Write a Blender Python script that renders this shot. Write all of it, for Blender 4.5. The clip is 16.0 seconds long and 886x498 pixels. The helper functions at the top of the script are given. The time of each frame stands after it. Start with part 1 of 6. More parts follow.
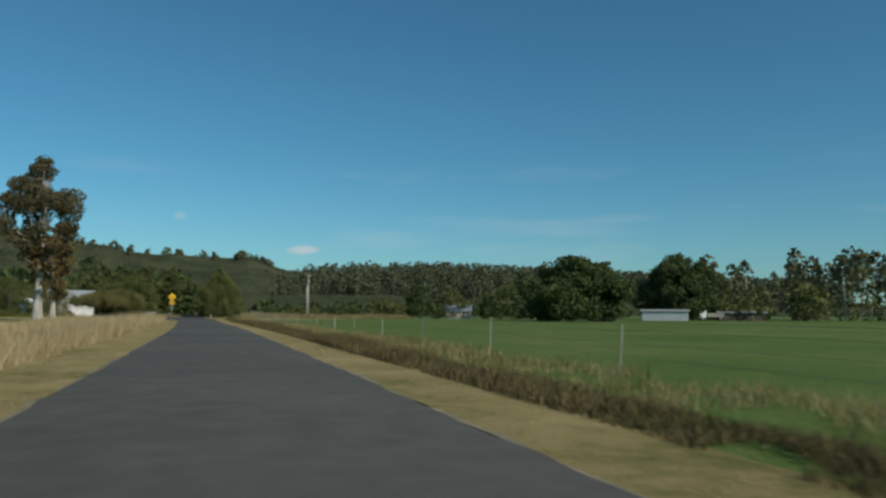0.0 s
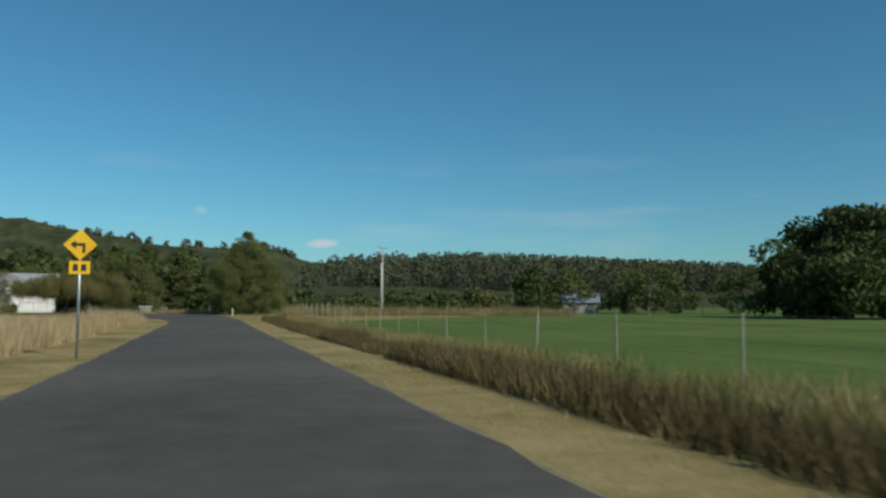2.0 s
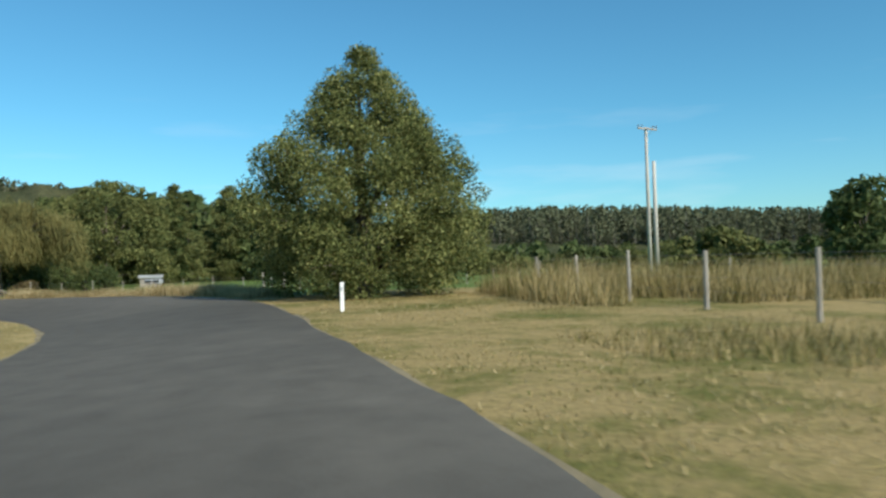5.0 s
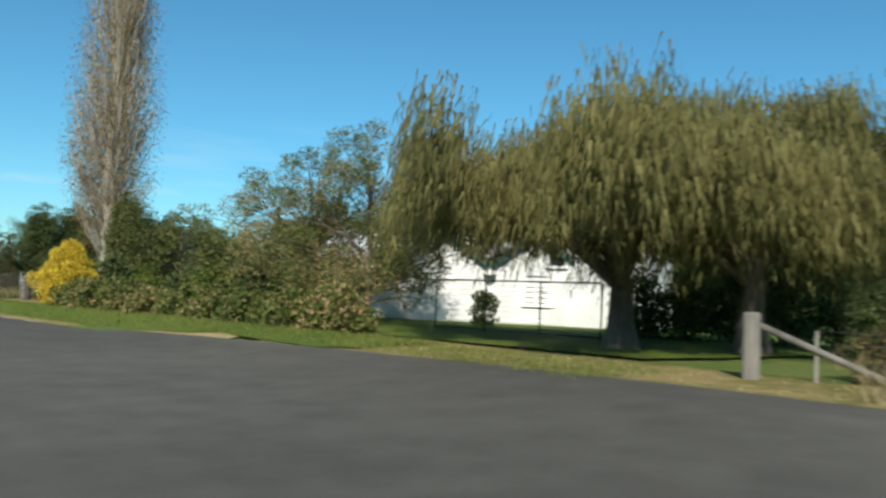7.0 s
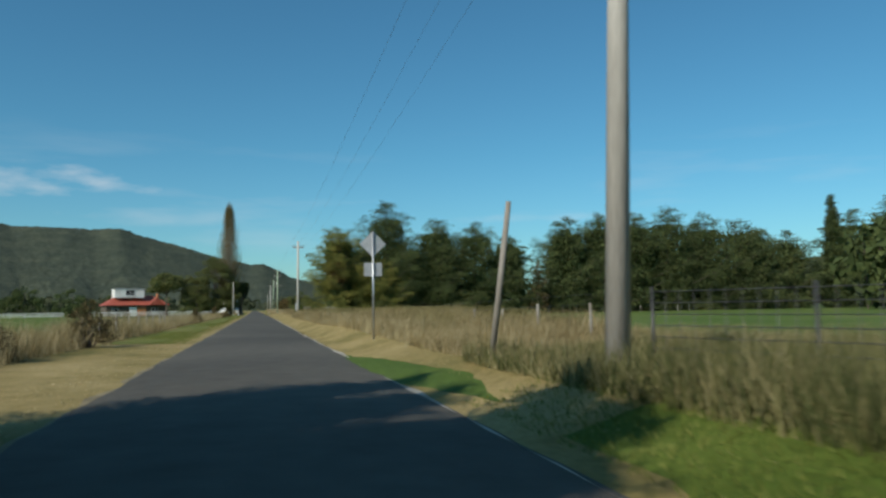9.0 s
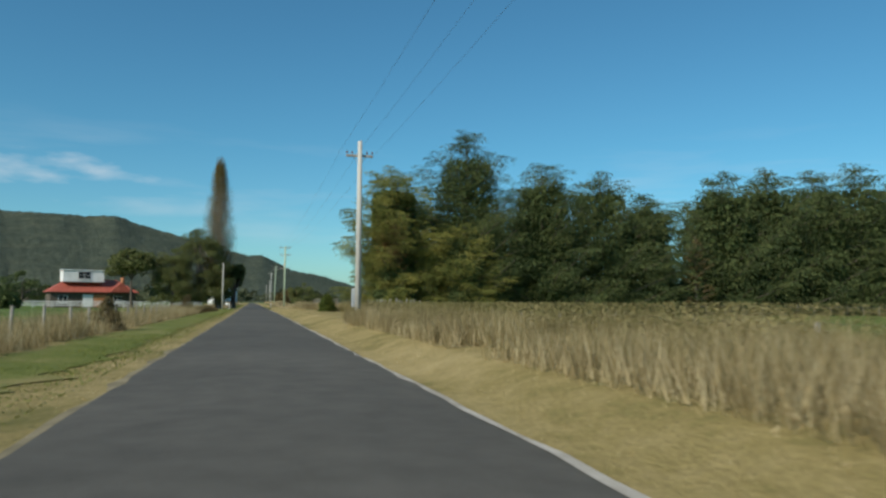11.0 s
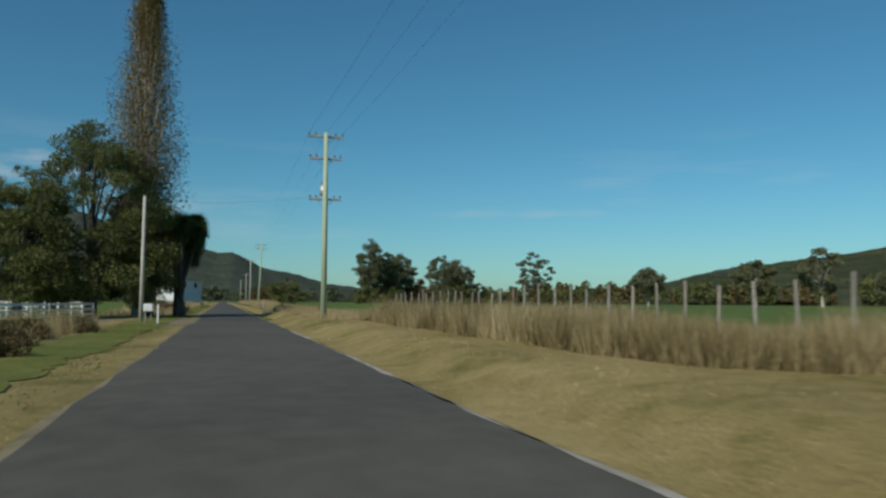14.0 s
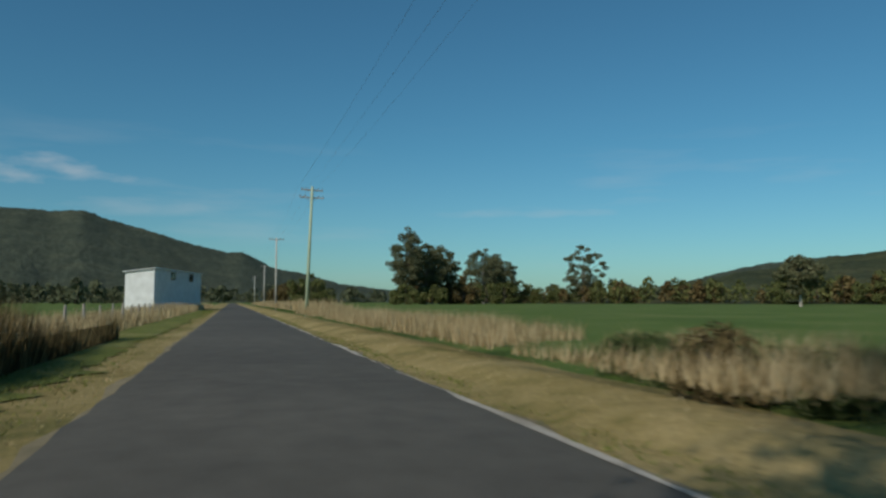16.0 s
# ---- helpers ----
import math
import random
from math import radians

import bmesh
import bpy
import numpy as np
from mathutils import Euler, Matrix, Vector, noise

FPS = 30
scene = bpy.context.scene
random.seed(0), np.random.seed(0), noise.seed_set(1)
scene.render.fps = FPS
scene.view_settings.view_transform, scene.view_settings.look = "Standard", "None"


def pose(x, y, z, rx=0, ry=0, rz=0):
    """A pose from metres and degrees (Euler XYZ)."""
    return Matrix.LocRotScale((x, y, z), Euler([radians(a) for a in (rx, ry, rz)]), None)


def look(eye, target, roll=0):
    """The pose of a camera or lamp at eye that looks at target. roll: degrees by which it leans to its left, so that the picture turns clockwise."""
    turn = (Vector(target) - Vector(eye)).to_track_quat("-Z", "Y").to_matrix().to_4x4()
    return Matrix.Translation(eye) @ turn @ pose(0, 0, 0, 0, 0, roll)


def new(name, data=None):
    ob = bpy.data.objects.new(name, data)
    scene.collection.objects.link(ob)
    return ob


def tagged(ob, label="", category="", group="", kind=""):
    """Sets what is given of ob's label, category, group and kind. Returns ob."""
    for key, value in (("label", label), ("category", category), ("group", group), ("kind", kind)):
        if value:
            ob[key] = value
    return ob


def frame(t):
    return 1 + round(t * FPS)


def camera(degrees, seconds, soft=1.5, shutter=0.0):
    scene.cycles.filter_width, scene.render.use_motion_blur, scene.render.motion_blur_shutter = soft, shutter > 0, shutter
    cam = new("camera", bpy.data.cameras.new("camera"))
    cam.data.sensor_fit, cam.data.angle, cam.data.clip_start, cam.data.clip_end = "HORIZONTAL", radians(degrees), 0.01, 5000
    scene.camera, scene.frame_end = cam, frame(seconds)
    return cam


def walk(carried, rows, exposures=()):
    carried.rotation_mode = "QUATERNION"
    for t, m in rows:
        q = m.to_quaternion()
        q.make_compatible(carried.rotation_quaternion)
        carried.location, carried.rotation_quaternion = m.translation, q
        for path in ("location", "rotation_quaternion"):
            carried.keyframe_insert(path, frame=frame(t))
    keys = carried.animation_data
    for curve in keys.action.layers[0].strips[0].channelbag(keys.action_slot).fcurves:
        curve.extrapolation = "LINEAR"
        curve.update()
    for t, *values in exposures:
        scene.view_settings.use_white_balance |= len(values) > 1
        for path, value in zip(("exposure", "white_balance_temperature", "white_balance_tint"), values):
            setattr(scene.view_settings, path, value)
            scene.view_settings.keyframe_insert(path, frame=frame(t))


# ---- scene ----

# ---- the camera and its way ----
cam = camera(61.37, 16.0, 2.6, 0.1)


def aim(x, y, z, yaw, pitch, roll):
    """A pose from a place, the heading (anticlockwise from +y), the tilt upwards and the lean, in degrees."""
    return pose(x, y, z, 0, 0, yaw) @ pose(0, 0, 0, 90 + pitch) @ pose(0, 0, 0, 0, 0, roll)


ROWS = [
    (0.0, -0.000, 0.000, 1.384, -15.772, 4.942, 0.298),
    (0.5, -0.370, 15.751, 1.383, -15.375, 4.610, 0.087),
    (1.0, -0.831, 31.687, 1.381, -14.958, 4.349, 0.048),
    (1.5, -1.302, 47.090, 1.379, -14.680, 4.361, 0.101),
    (2.0, -1.596, 62.069, 1.375, -14.315, 4.369, 0.015),
    (2.5, -1.982, 74.970, 1.375, -14.164, 3.622, -0.133),
    (3.0, -2.249, 85.291, 1.382, -13.236, 2.878, -0.222),
    (3.2, -2.415, 89.168, 1.397, -13.082, 2.608, -0.417),
    (4.2, -3.000, 108.459, 1.425, -13.300, 1.900, -0.950),
    (5.3, -5.011, 129.500, 1.467, -5.781, 1.257, -1.619),
    (5.5, -5.805, 133.490, 1.448, -2.242, 1.927, -1.369),
    (5.8, -7.434, 139.253, 1.395, 4.379, 2.390, 0.082),
    (6.2, -10.329, 145.771, 1.318, 14.201, 3.000, 2.703),
    (6.5, -13.164, 149.767, 1.316, 19.925, 3.589, 2.903),
    (6.8, -16.508, 153.259, 1.345, 28.704, 3.750, 2.828),
    (7.0, -18.841, 155.586, 1.357, 37.245, 3.661, 2.500),
    (7.3, -23.951, 158.338, 1.368, 46.627, 4.080, 1.100),
    (7.6, -30.105, 160.774, 1.363, 55.197, 5.198, 1.350),
    (8.0, -38.794, 163.163, 1.393, 64.036, 5.401, 0.450),
    (8.2, -43.139, 163.954, 1.375, 68.595, 5.303, -0.900),
    (8.5, -49.589, 164.567, 1.385, 71.627, 4.964, -0.950),
    (8.7, -54.400, 164.800, 1.376, 71.640, 4.600, -0.900),
    (9.7, -79.631, 166.597, 1.377, 71.482, 4.340, -0.690),
    (10.8, -108.247, 168.691, 1.382, 71.435, 4.075, -0.158),
    (11.0, -113.291, 168.980, 1.384, 71.353, 4.119, 0.391),
    (11.5, -125.861, 169.905, 1.384, 71.262, 3.898, 0.628),
    (12.0, -138.928, 170.642, 1.381, 70.954, 3.684, 0.865),
    (12.5, -151.747, 171.592, 1.384, 70.460, 3.705, 0.864),
    (13.0, -165.560, 172.701, 1.382, 69.715, 3.916, 0.491),
    (13.5, -180.753, 173.956, 1.374, 69.358, 4.030, 0.199),
    (14.0, -197.663, 175.342, 1.365, 69.241, 4.031, 0.268),
    (14.5, -214.794, 176.798, 1.360, 69.209, 4.098, 0.239),
    (15.0, -232.422, 178.157, 1.365, 69.758, 3.870, -0.131),
    (15.5, -250.612, 179.377, 1.365, 69.655, 3.900, -0.253),
    (16.0, -269.411, 180.577, 1.355, 69.879, 4.031, 0.004),
]
walk(cam, [(t, aim(*r)) for t, *r in ROWS],
     [(0.0, -0.28), (2.5, -0.15), (3.2, -0.02), (5.3, 0.55), (6.2, 0.5), (7.2, 0.4), (8.0, 0.12), (8.7, 0.02), (11.0, 0.1), (12.5, 0.22), (13.2, 0.12), (14.0, -0.32), (14.8, -0.5), (15.5, -0.58), (16.0, -0.45)])

# ---- world, sun and exposure ----
SUN_AZ, SUN_EL = 147.0, 36.0   # degrees: clockwise from +y, and above the horizon
world = bpy.data.worlds.new("sky")
scene.world = world
world.use_nodes = True
wn = world.node_tree.nodes
wl = world.node_tree.links
wn.clear()
sky = wn.new("ShaderNodeTexSky")
sky.sky_type = 'NISHITA'
sky.sun_disc = False
sky.sun_elevation = radians(SUN_EL)
sky.sun_rotation = radians(SUN_AZ)
sky.air_density, sky.dust_density, sky.ozone_density = 1.0, 0.5, 3.0
bg = wn.new("ShaderNodeBackground")
bg.inputs["Strength"].default_value = 0.10
wo = wn.new("ShaderNodeOutputWorld")
tint = wn.new("ShaderNodeMix")
tint.data_type, tint.blend_type = 'RGBA', 'MULTIPLY'
tint.inputs[0].default_value = 1.0
pale = wn.new("ShaderNodeValToRGB")
pale.color_ramp.elements[0].position, pale.color_ramp.elements[0].color = 0.02, (0.56, 0.93, 1.0, 1)
pale.color_ramp.elements[1].position, pale.color_ramp.elements[1].color = 0.2, (0.455, 0.93, 0.985, 1)
wl.new(pale.outputs[0], tint.inputs[7])
wl.new(sky.outputs[0], tint.inputs[6])
# thin high cloud, in streaks low over the hills
crd = wn.new("ShaderNodeTexCoord")
sep = wn.new("ShaderNodeSeparateXYZ")
wl.new(crd.outputs["Generated"], sep.inputs[0])
wl.new(sep.outputs[2], pale.inputs[0])
mp = wn.new("ShaderNodeMapping")
mp.inputs["Scale"].default_value = (2.2, 2.2, 17.0)
mp.inputs["Location"].default_value = (3.3, 1.4, 0.6)
wl.new(crd.outputs["Generated"], mp.inputs["Vector"])
cn = wn.new("ShaderNodeTexNoise")
cn.inputs["Scale"].default_value = 1.6
cn.inputs["Detail"].default_value = 7
cn.inputs["Roughness"].default_value = 0.55
wl.new(mp.outputs[0], cn.inputs["Vector"])
cr = wn.new("ShaderNodeValToRGB")
cr.color_ramp.elements[0].position, cr.color_ramp.elements[0].color = 0.56, (0, 0, 0, 1)
cr.color_ramp.elements[1].position, cr.color_ramp.elements[1].color = 0.78, (0.22, 0.22, 0.22, 1)
wl.new(cn.outputs[0], cr.inputs[0])
band = wn.new("ShaderNodeValToRGB")
for pos, val in ((0.0, 0.2), (0.07, 0.8), (0.14, 1.0)):
    el_ = band.color_ramp.elements.new(pos) if pos else band.color_ramp.elements[0]
    el_.color = (val, val, val, 1)
band.color_ramp.elements[-1].position, band.color_ramp.elements[-1].color = 0.24, (0, 0, 0, 1)
wl.new(sep.outputs[2], band.inputs[0])
cm = wn.new("ShaderNodeMath")
cm.operation = 'MULTIPLY'
wl.new(cr.outputs[0], cm.inputs[0])
wl.new(band.outputs[0], cm.inputs[1])
cloud = wn.new("ShaderNodeMix")
cloud.data_type = 'RGBA'
cloud.inputs[7].default_value = (6.2, 6.8, 7.2, 1)
# three drawn-out banks of high cloud: azimuth, elevation, breadth and height in degrees, weight
soft_n = wn.new("ShaderNodeTexNoise")
soft_n.inputs["Scale"].default_value = 12.0
soft_n.inputs["Detail"].default_value = 6
mp2 = wn.new("ShaderNodeMapping")
mp2.inputs["Scale"].default_value = (1.0, 1.0, 3.5)
wl.new(crd.outputs["Generated"], mp2.inputs["Vector"])
wl.new(mp2.outputs[0], soft_n.inputs["Vector"])


def cmath(op, a, b):
    m = wn.new("ShaderNodeMath")
    m.operation = op
    for sock, v in zip(m.inputs, (a, b)):
        if hasattr(v, "is_linked"):
            wl.new(v, sock)
        else:
            sock.default_value = v
    return m.outputs[0]


total = cm.outputs[0]
for az_c, el_c, wide, tall, weight in ((102, 8.9, 11.5, 1.5, 0.62), (64, 6.7, 9.0, 0.5, 0.22), (92, 6.8, 9.0, 0.9, 0.2), (-5.2, 4.75, 1.6, 0.55, 0.8), (3.8, 7.0, 0.7, 0.4, 0.3)):
    ca = radians(az_c)
    du = wn.new("ShaderNodeVectorMath")
    du.operation = 'DOT_PRODUCT'
    du.inputs[1].default_value = (-math.cos(ca), -math.sin(ca), 0)
    wl.new(crd.outputs["Generated"], du.inputs[0])
    ahead = wn.new("ShaderNodeVectorMath")
    ahead.operation = 'DOT_PRODUCT'
    ahead.inputs[1].default_value = (-math.sin(ca), math.cos(ca), 0)
    wl.new(crd.outputs["Generated"], ahead.inputs[0])
    u = cmath('MULTIPLY', du.outputs["Value"], 1 / math.tan(radians(wide)))
    v = cmath('MULTIPLY', cmath('SUBTRACT', sep.outputs[2], math.sin(radians(el_c))), 1 / math.sin(radians(tall)))
    q = cmath('ADD', cmath('MULTIPLY', u, u), cmath('MULTIPLY', v, v))
    body = cmath('SUBTRACT', 1.75, cmath('ADD', q, cmath('MULTIPLY', soft_n.outputs[0], 2.5)))
    body = cmath('MULTIPLY', cmath('MAXIMUM', body, 0.0), cmath('GREATER_THAN', ahead.outputs["Value"], 0.0))
    total = cmath('ADD', total, cmath('MINIMUM', cmath('MULTIPLY', body, weight * 1.3), weight))
wl.new(total, cloud.inputs[0])
wl.new(tint.outputs[2], cloud.inputs[6])
wl.new(cloud.outputs[2], bg.inputs[0])
wl.new(bg.outputs[0], wo.inputs[0])

sun = new("sun", bpy.data.lights.new("sun", 'SUN'))
sun.data.energy = 4.0
sun.data.angle = radians(0.55)
sun.data.color = (1.0, 0.93, 0.82)
_sd = Vector((math.sin(radians(SUN_AZ)) * math.cos(radians(SUN_EL)), math.cos(radians(SUN_AZ)) * math.cos(radians(SUN_EL)), math.sin(radians(SUN_EL))))
sun.matrix_world = look(_sd * 100, (0, 0, 0))

# ---- materials ----
def base_mat(name, rough=0.7, metal=0.0, spec=0.4):
    m = bpy.data.materials.new(name)
    m.use_nodes = True
    nt = m.node_tree
    p = nt.nodes["Principled BSDF"]
    p.inputs["Roughness"].default_value = rough
    p.inputs["Metallic"].default_value = metal
    p.inputs["Specular IOR Level"].default_value = spec
    return m, nt, p


def ramp(nt, stops):
    r = nt.nodes.new("ShaderNodeValToRGB")
    e = r.color_ramp.elements
    while len(e) < len(stops):
        e.new(0.5)
    for k, (pos, c) in zip(e, stops):
        k.position, k.color = pos, (*c, 1)
    return r


def noise_tex(nt, scale, detail=4, vec=None, rough=0.55):
    n = nt.nodes.new("ShaderNodeTexNoise")
    n.inputs["Scale"].default_value = scale
    n.inputs["Detail"].default_value = detail
    n.inputs["Roughness"].default_value = rough
    if vec is not None:
        nt.links.new(vec, n.inputs["Vector"])
    return n


def mixc(nt, fac, a, b, kind='MIX'):
    m = nt.nodes.new("ShaderNodeMix")
    m.data_type, m.blend_type = 'RGBA', kind
    for sock, v in ((m.inputs[0], fac), (m.inputs[6], a), (m.inputs[7], b)):
        if hasattr(v, "is_linked"):
            nt.links.new(v, sock)
        elif isinstance(v, tuple):
            sock.default_value = (*v, 1)
        else:
            sock.default_value = v
    return m.outputs[2]


def bump(nt, p, height, strength=0.4, dist=0.02):
    b = nt.nodes.new("ShaderNodeBump")
    b.inputs["Strength"].default_value = strength
    b.inputs["Distance"].default_value = dist
    nt.links.new(height, b.inputs["Height"])
    nt.links.new(b.outputs[0], p.inputs["Normal"])


def place_vec(nt, scale=(1, 1, 1), kind="Position"):
    if kind == "Position":
        g = nt.nodes.new("ShaderNodeNewGeometry").outputs["Position"]
    else:
        g = nt.nodes.new("ShaderNodeTexCoord").outputs["Object"]
    v = nt.nodes.new("ShaderNodeVectorMath")
    v.operation = 'MULTIPLY'
    nt.links.new(g, v.inputs[0])
    v.inputs[1].default_value = scale
    return v.outputs[0]


def leaf_mat(name, dark, mid, light, trans=0.25, rough=0.55, big=0.35, vary=1.0):
    """Leaves: each leaf its own tone, with slow drifts over the crown."""
    m, nt, p = base_mat(name, min(0.9, rough + 0.15), 0, 0.12)
    g = nt.nodes.new("ShaderNodeNewGeometry")
    r = ramp(nt, [(0.0, dark), (0.5, mid), (1.0, light)])
    n = noise_tex(nt, 0.45, 2, place_vec(nt))
    a = nt.nodes.new("ShaderNodeMath")
    a.operation = 'MULTIPLY_ADD'
    nt.links.new(n.outputs[0], a.inputs[0])
    a.inputs[1].default_value = big * 2.2
    a.inputs[2].default_value = -big * 1.1
    s = nt.nodes.new("ShaderNodeMath")
    s.operation = 'ADD'
    v = nt.nodes.new("ShaderNodeMath")
    v.operation = 'MULTIPLY_ADD'
    nt.links.new(g.outputs["Random Per Island"], v.inputs[0])
    v.inputs[1].default_value, v.inputs[2].default_value = vary, 0.5 - 0.5 * vary
    nt.links.new(v.outputs[0], s.inputs[0])
    nt.links.new(a.outputs[0], s.inputs[1])
    nt.links.new(s.outputs[0], r.inputs[0])
    nt.links.new(r.outputs[0], p.inputs["Base Color"])
    if trans > 0:
        t = nt.nodes.new("ShaderNodeBsdfTranslucent")
        nt.links.new(r.outputs[0], t.inputs["Color"])
        mx = nt.nodes.new("ShaderNodeMixShader")
        mx.inputs[0].default_value = trans
        nt.links.new(p.outputs[0], mx.inputs[1])
        nt.links.new(t.outputs[0], mx.inputs[2])
        nt.links.new(mx.outputs[0], nt.nodes["Material Output"].inputs[0])
    return m


def surf_mat(name, c1, c2, scale=2.0, fine=25.0, rough=0.8, metal=0.0, stretch=(1, 1, 1), bumps=0.3, dist=0.01, kind="Position", spec=0.4):
    """A surface with slow stains and a fine grain."""
    m, nt, p = base_mat(name, rough, metal, spec)
    v = place_vec(nt, stretch, kind)
    big = noise_tex(nt, scale, 5, v)
    small = noise_tex(nt, fine, 4, v)
    r = ramp(nt, [(0.3, c1), (0.72, c2)])
    nt.links.new(big.outputs[0], r.inputs[0])
    col = mixc(nt, 0.35, r.outputs[0], small.outputs[0], 'OVERLAY')
    nt.links.new(col, p.inputs["Base Color"])
    bump(nt, p, small.outputs[0], bumps, dist)
    return m


def ground_mat(name, patches, fine_dark=0.55, scale=0.09, tuft=9.0, rough=0.95):
    """Grassland: patches of tone, mottles at three scales and a fine tufty relief."""
    m, nt, p = base_mat(name, rough, 0, 0.15)
    v = place_vec(nt)
    a = noise_tex(nt, scale, 6, v, 0.6)
    b = noise_tex(nt, scale * 9, 5, v, 0.6)
    c = noise_tex(nt, tuft, 6, v, 0.65)
    add = nt.nodes.new("ShaderNodeMath")
    add.operation = 'MULTIPLY_ADD'
    nt.links.new(b.outputs[0], add.inputs[0])
    add.inputs[1].default_value = 0.45
    sub = nt.nodes.new("ShaderNodeMath")
    sub.operation = 'ADD'
    nt.links.new(a.outputs[0], sub.inputs[0])
    sub.inputs[1].default_value = -0.225
    nt.links.new(sub.outputs[0], add.inputs[2])
    r = ramp(nt, patches)
    nt.links.new(add.outputs[0], r.inputs[0])
    gr = ramp(nt, [(0.3, (fine_dark,) * 3), (0.65, (1.0, 1.0, 1.0))])
    nt.links.new(c.outputs[0], gr.inputs[0])
    col = mixc(nt, 1.0, r.outputs[0], gr.outputs[0], 'MULTIPLY')
    nt.links.new(col, p.inputs["Base Color"])
    bump(nt, p, c.outputs[0], 0.7, 0.06)
    return m


def asphalt_mat():
    m, nt, p = base_mat("sealed_road", 0.85, 0, 0.18)
    v = place_vec(nt)
    big = noise_tex(nt, 0.12, 5, v)
    mid = noise_tex(nt, 1.7, 5, v)
    fine = noise_tex(nt, 90, 3, v, 0.7)
    r = ramp(nt, [(0.3, (0.076, 0.071, 0.06)), (0.7, (0.115, 0.106, 0.088))])
    nt.links.new(big.outputs[0], r.inputs[0])
    c = mixc(nt, 0.35, r.outputs[0], mid.outputs[0], 'OVERLAY')
    c = mixc(nt, 0.5, c, fine.outputs[0], 'OVERLAY')
    nt.links.new(c, p.inputs["Base Color"])
    bump(nt, p, fine.outputs[0], 0.5, 0.006)
    return m


M = {}
M["road"] = asphalt_mat()
M["gravel"] = surf_mat("gravel_edge", (0.15, 0.125, 0.07), (0.30, 0.245, 0.145), 1.2, 60, 0.95, bumps=0.7, dist=0.02)
M["edge"] = surf_mat("worn_edge_paint", (0.26, 0.23, 0.18), (0.52, 0.48, 0.41), 1.0, 40, 0.9)
M["field"] = ground_mat("pasture", [(0.25, (0.075, 0.13, 0.024)), (0.5, (0.115, 0.175, 0.036)), (0.75, (0.2, 0.215, 0.07))])
M["dryfield"] = ground_mat("dry_pasture", [(0.25, (0.2, 0.165, 0.06)), (0.5, (0.33, 0.255, 0.115)), (0.75, (0.46, 0.35, 0.18))])
M["verge"] = ground_mat("mown_verge", [(0.3, (0.155, 0.145, 0.045)), (0.46, (0.30, 0.235, 0.09)), (0.7, (0.44, 0.34, 0.155))], 0.68, 0.25, 14)
M["verge_green"] = ground_mat("green_verge", [(0.3, (0.12, 0.135, 0.03)), (0.42, (0.21, 0.185, 0.06)), (0.56, (0.37, 0.28, 0.12))], 0.6, 0.3, 14)
M["verge_band"] = ground_mat("greener_verge", [(0.3, (0.12, 0.15, 0.03)), (0.5, (0.175, 0.195, 0.048)), (0.7, (0.29, 0.25, 0.095))], 0.62, 0.35, 14)
M["lawn"] = ground_mat("lawn", [(0.3, (0.08, 0.125, 0.018)), (0.6, (0.125, 0.175, 0.03)), (0.8, (0.19, 0.2, 0.055))], 0.65, 0.4, 16)
M["bark"] = surf_mat("bark", (0.06, 0.045, 0.035), (0.16, 0.13, 0.10), 3, 18, 0.9, stretch=(1, 1, 0.25), bumps=0.8, dist=0.04)
M["pale_bark"] = surf_mat("pale_bark", (0.28, 0.25, 0.21), (0.5, 0.46, 0.40), 1.5, 10, 0.85, stretch=(1, 1, 0.3), bumps=0.4, dist=0.03)
M["far_bark"] = surf_mat("grey_gum_bark", (0.10, 0.095, 0.08), (0.2, 0.185, 0.155), 1.5, 10, 0.85, stretch=(1, 1, 0.3), bumps=0.4, dist=0.03)
M["timber"] = surf_mat("weathered_timber", (0.20, 0.18, 0.15), (0.40, 0.37, 0.32), 2.5, 30, 0.85, stretch=(1, 1, 0.2), bumps=0.5)
M["pole"] = surf_mat("pole_timber", (0.34, 0.32, 0.28), (0.55, 0.53, 0.47), 1.5, 25, 0.8, stretch=(1, 1, 0.12), bumps=0.5)
M["pole_green"] = surf_mat("treated_pole", (0.30, 0.38, 0.26), (0.48, 0.55, 0.38), 1.5, 25, 0.8, stretch=(1, 1, 0.12), bumps=0.5)
M["white_paint"] = surf_mat("white_paint", (0.70, 0.70, 0.68), (0.84, 0.84, 0.82), 1.2, 20, 0.55, bumps=0.08)
M["white_board"] = surf_mat("white_board", (0.66, 0.66, 0.63), (0.82, 0.82, 0.8), 1.0, 12, 0.6, bumps=0.1)
M["roof_grey"] = surf_mat("grey_roof_iron", (0.35, 0.36, 0.36), (0.5, 0.51, 0.5), 0.8, 14, 0.45, 0.3, bumps=0.1)
M["roof_white"] = surf_mat("pale_roof_iron", (0.6, 0.6, 0.58), (0.75, 0.75, 0.73), 0.8, 14, 0.45, 0.1, bumps=0.1)
M["roof_blue"] = surf_mat("blue_grey_roof", (0.16, 0.20, 0.25), (0.25, 0.29, 0.34), 0.8, 14, 0.5, 0.1, bumps=0.1)
M["roof_red"] = surf_mat("red_tile_roof", (0.28, 0.06, 0.04), (0.42, 0.11, 0.07), 1.5, 12, 0.7, bumps=0.5, dist=0.05)
M["green_trim"] = surf_mat("green_trim", (0.04, 0.10, 0.08), (0.07, 0.15, 0.12), 2, 20, 0.5, bumps=0.1)
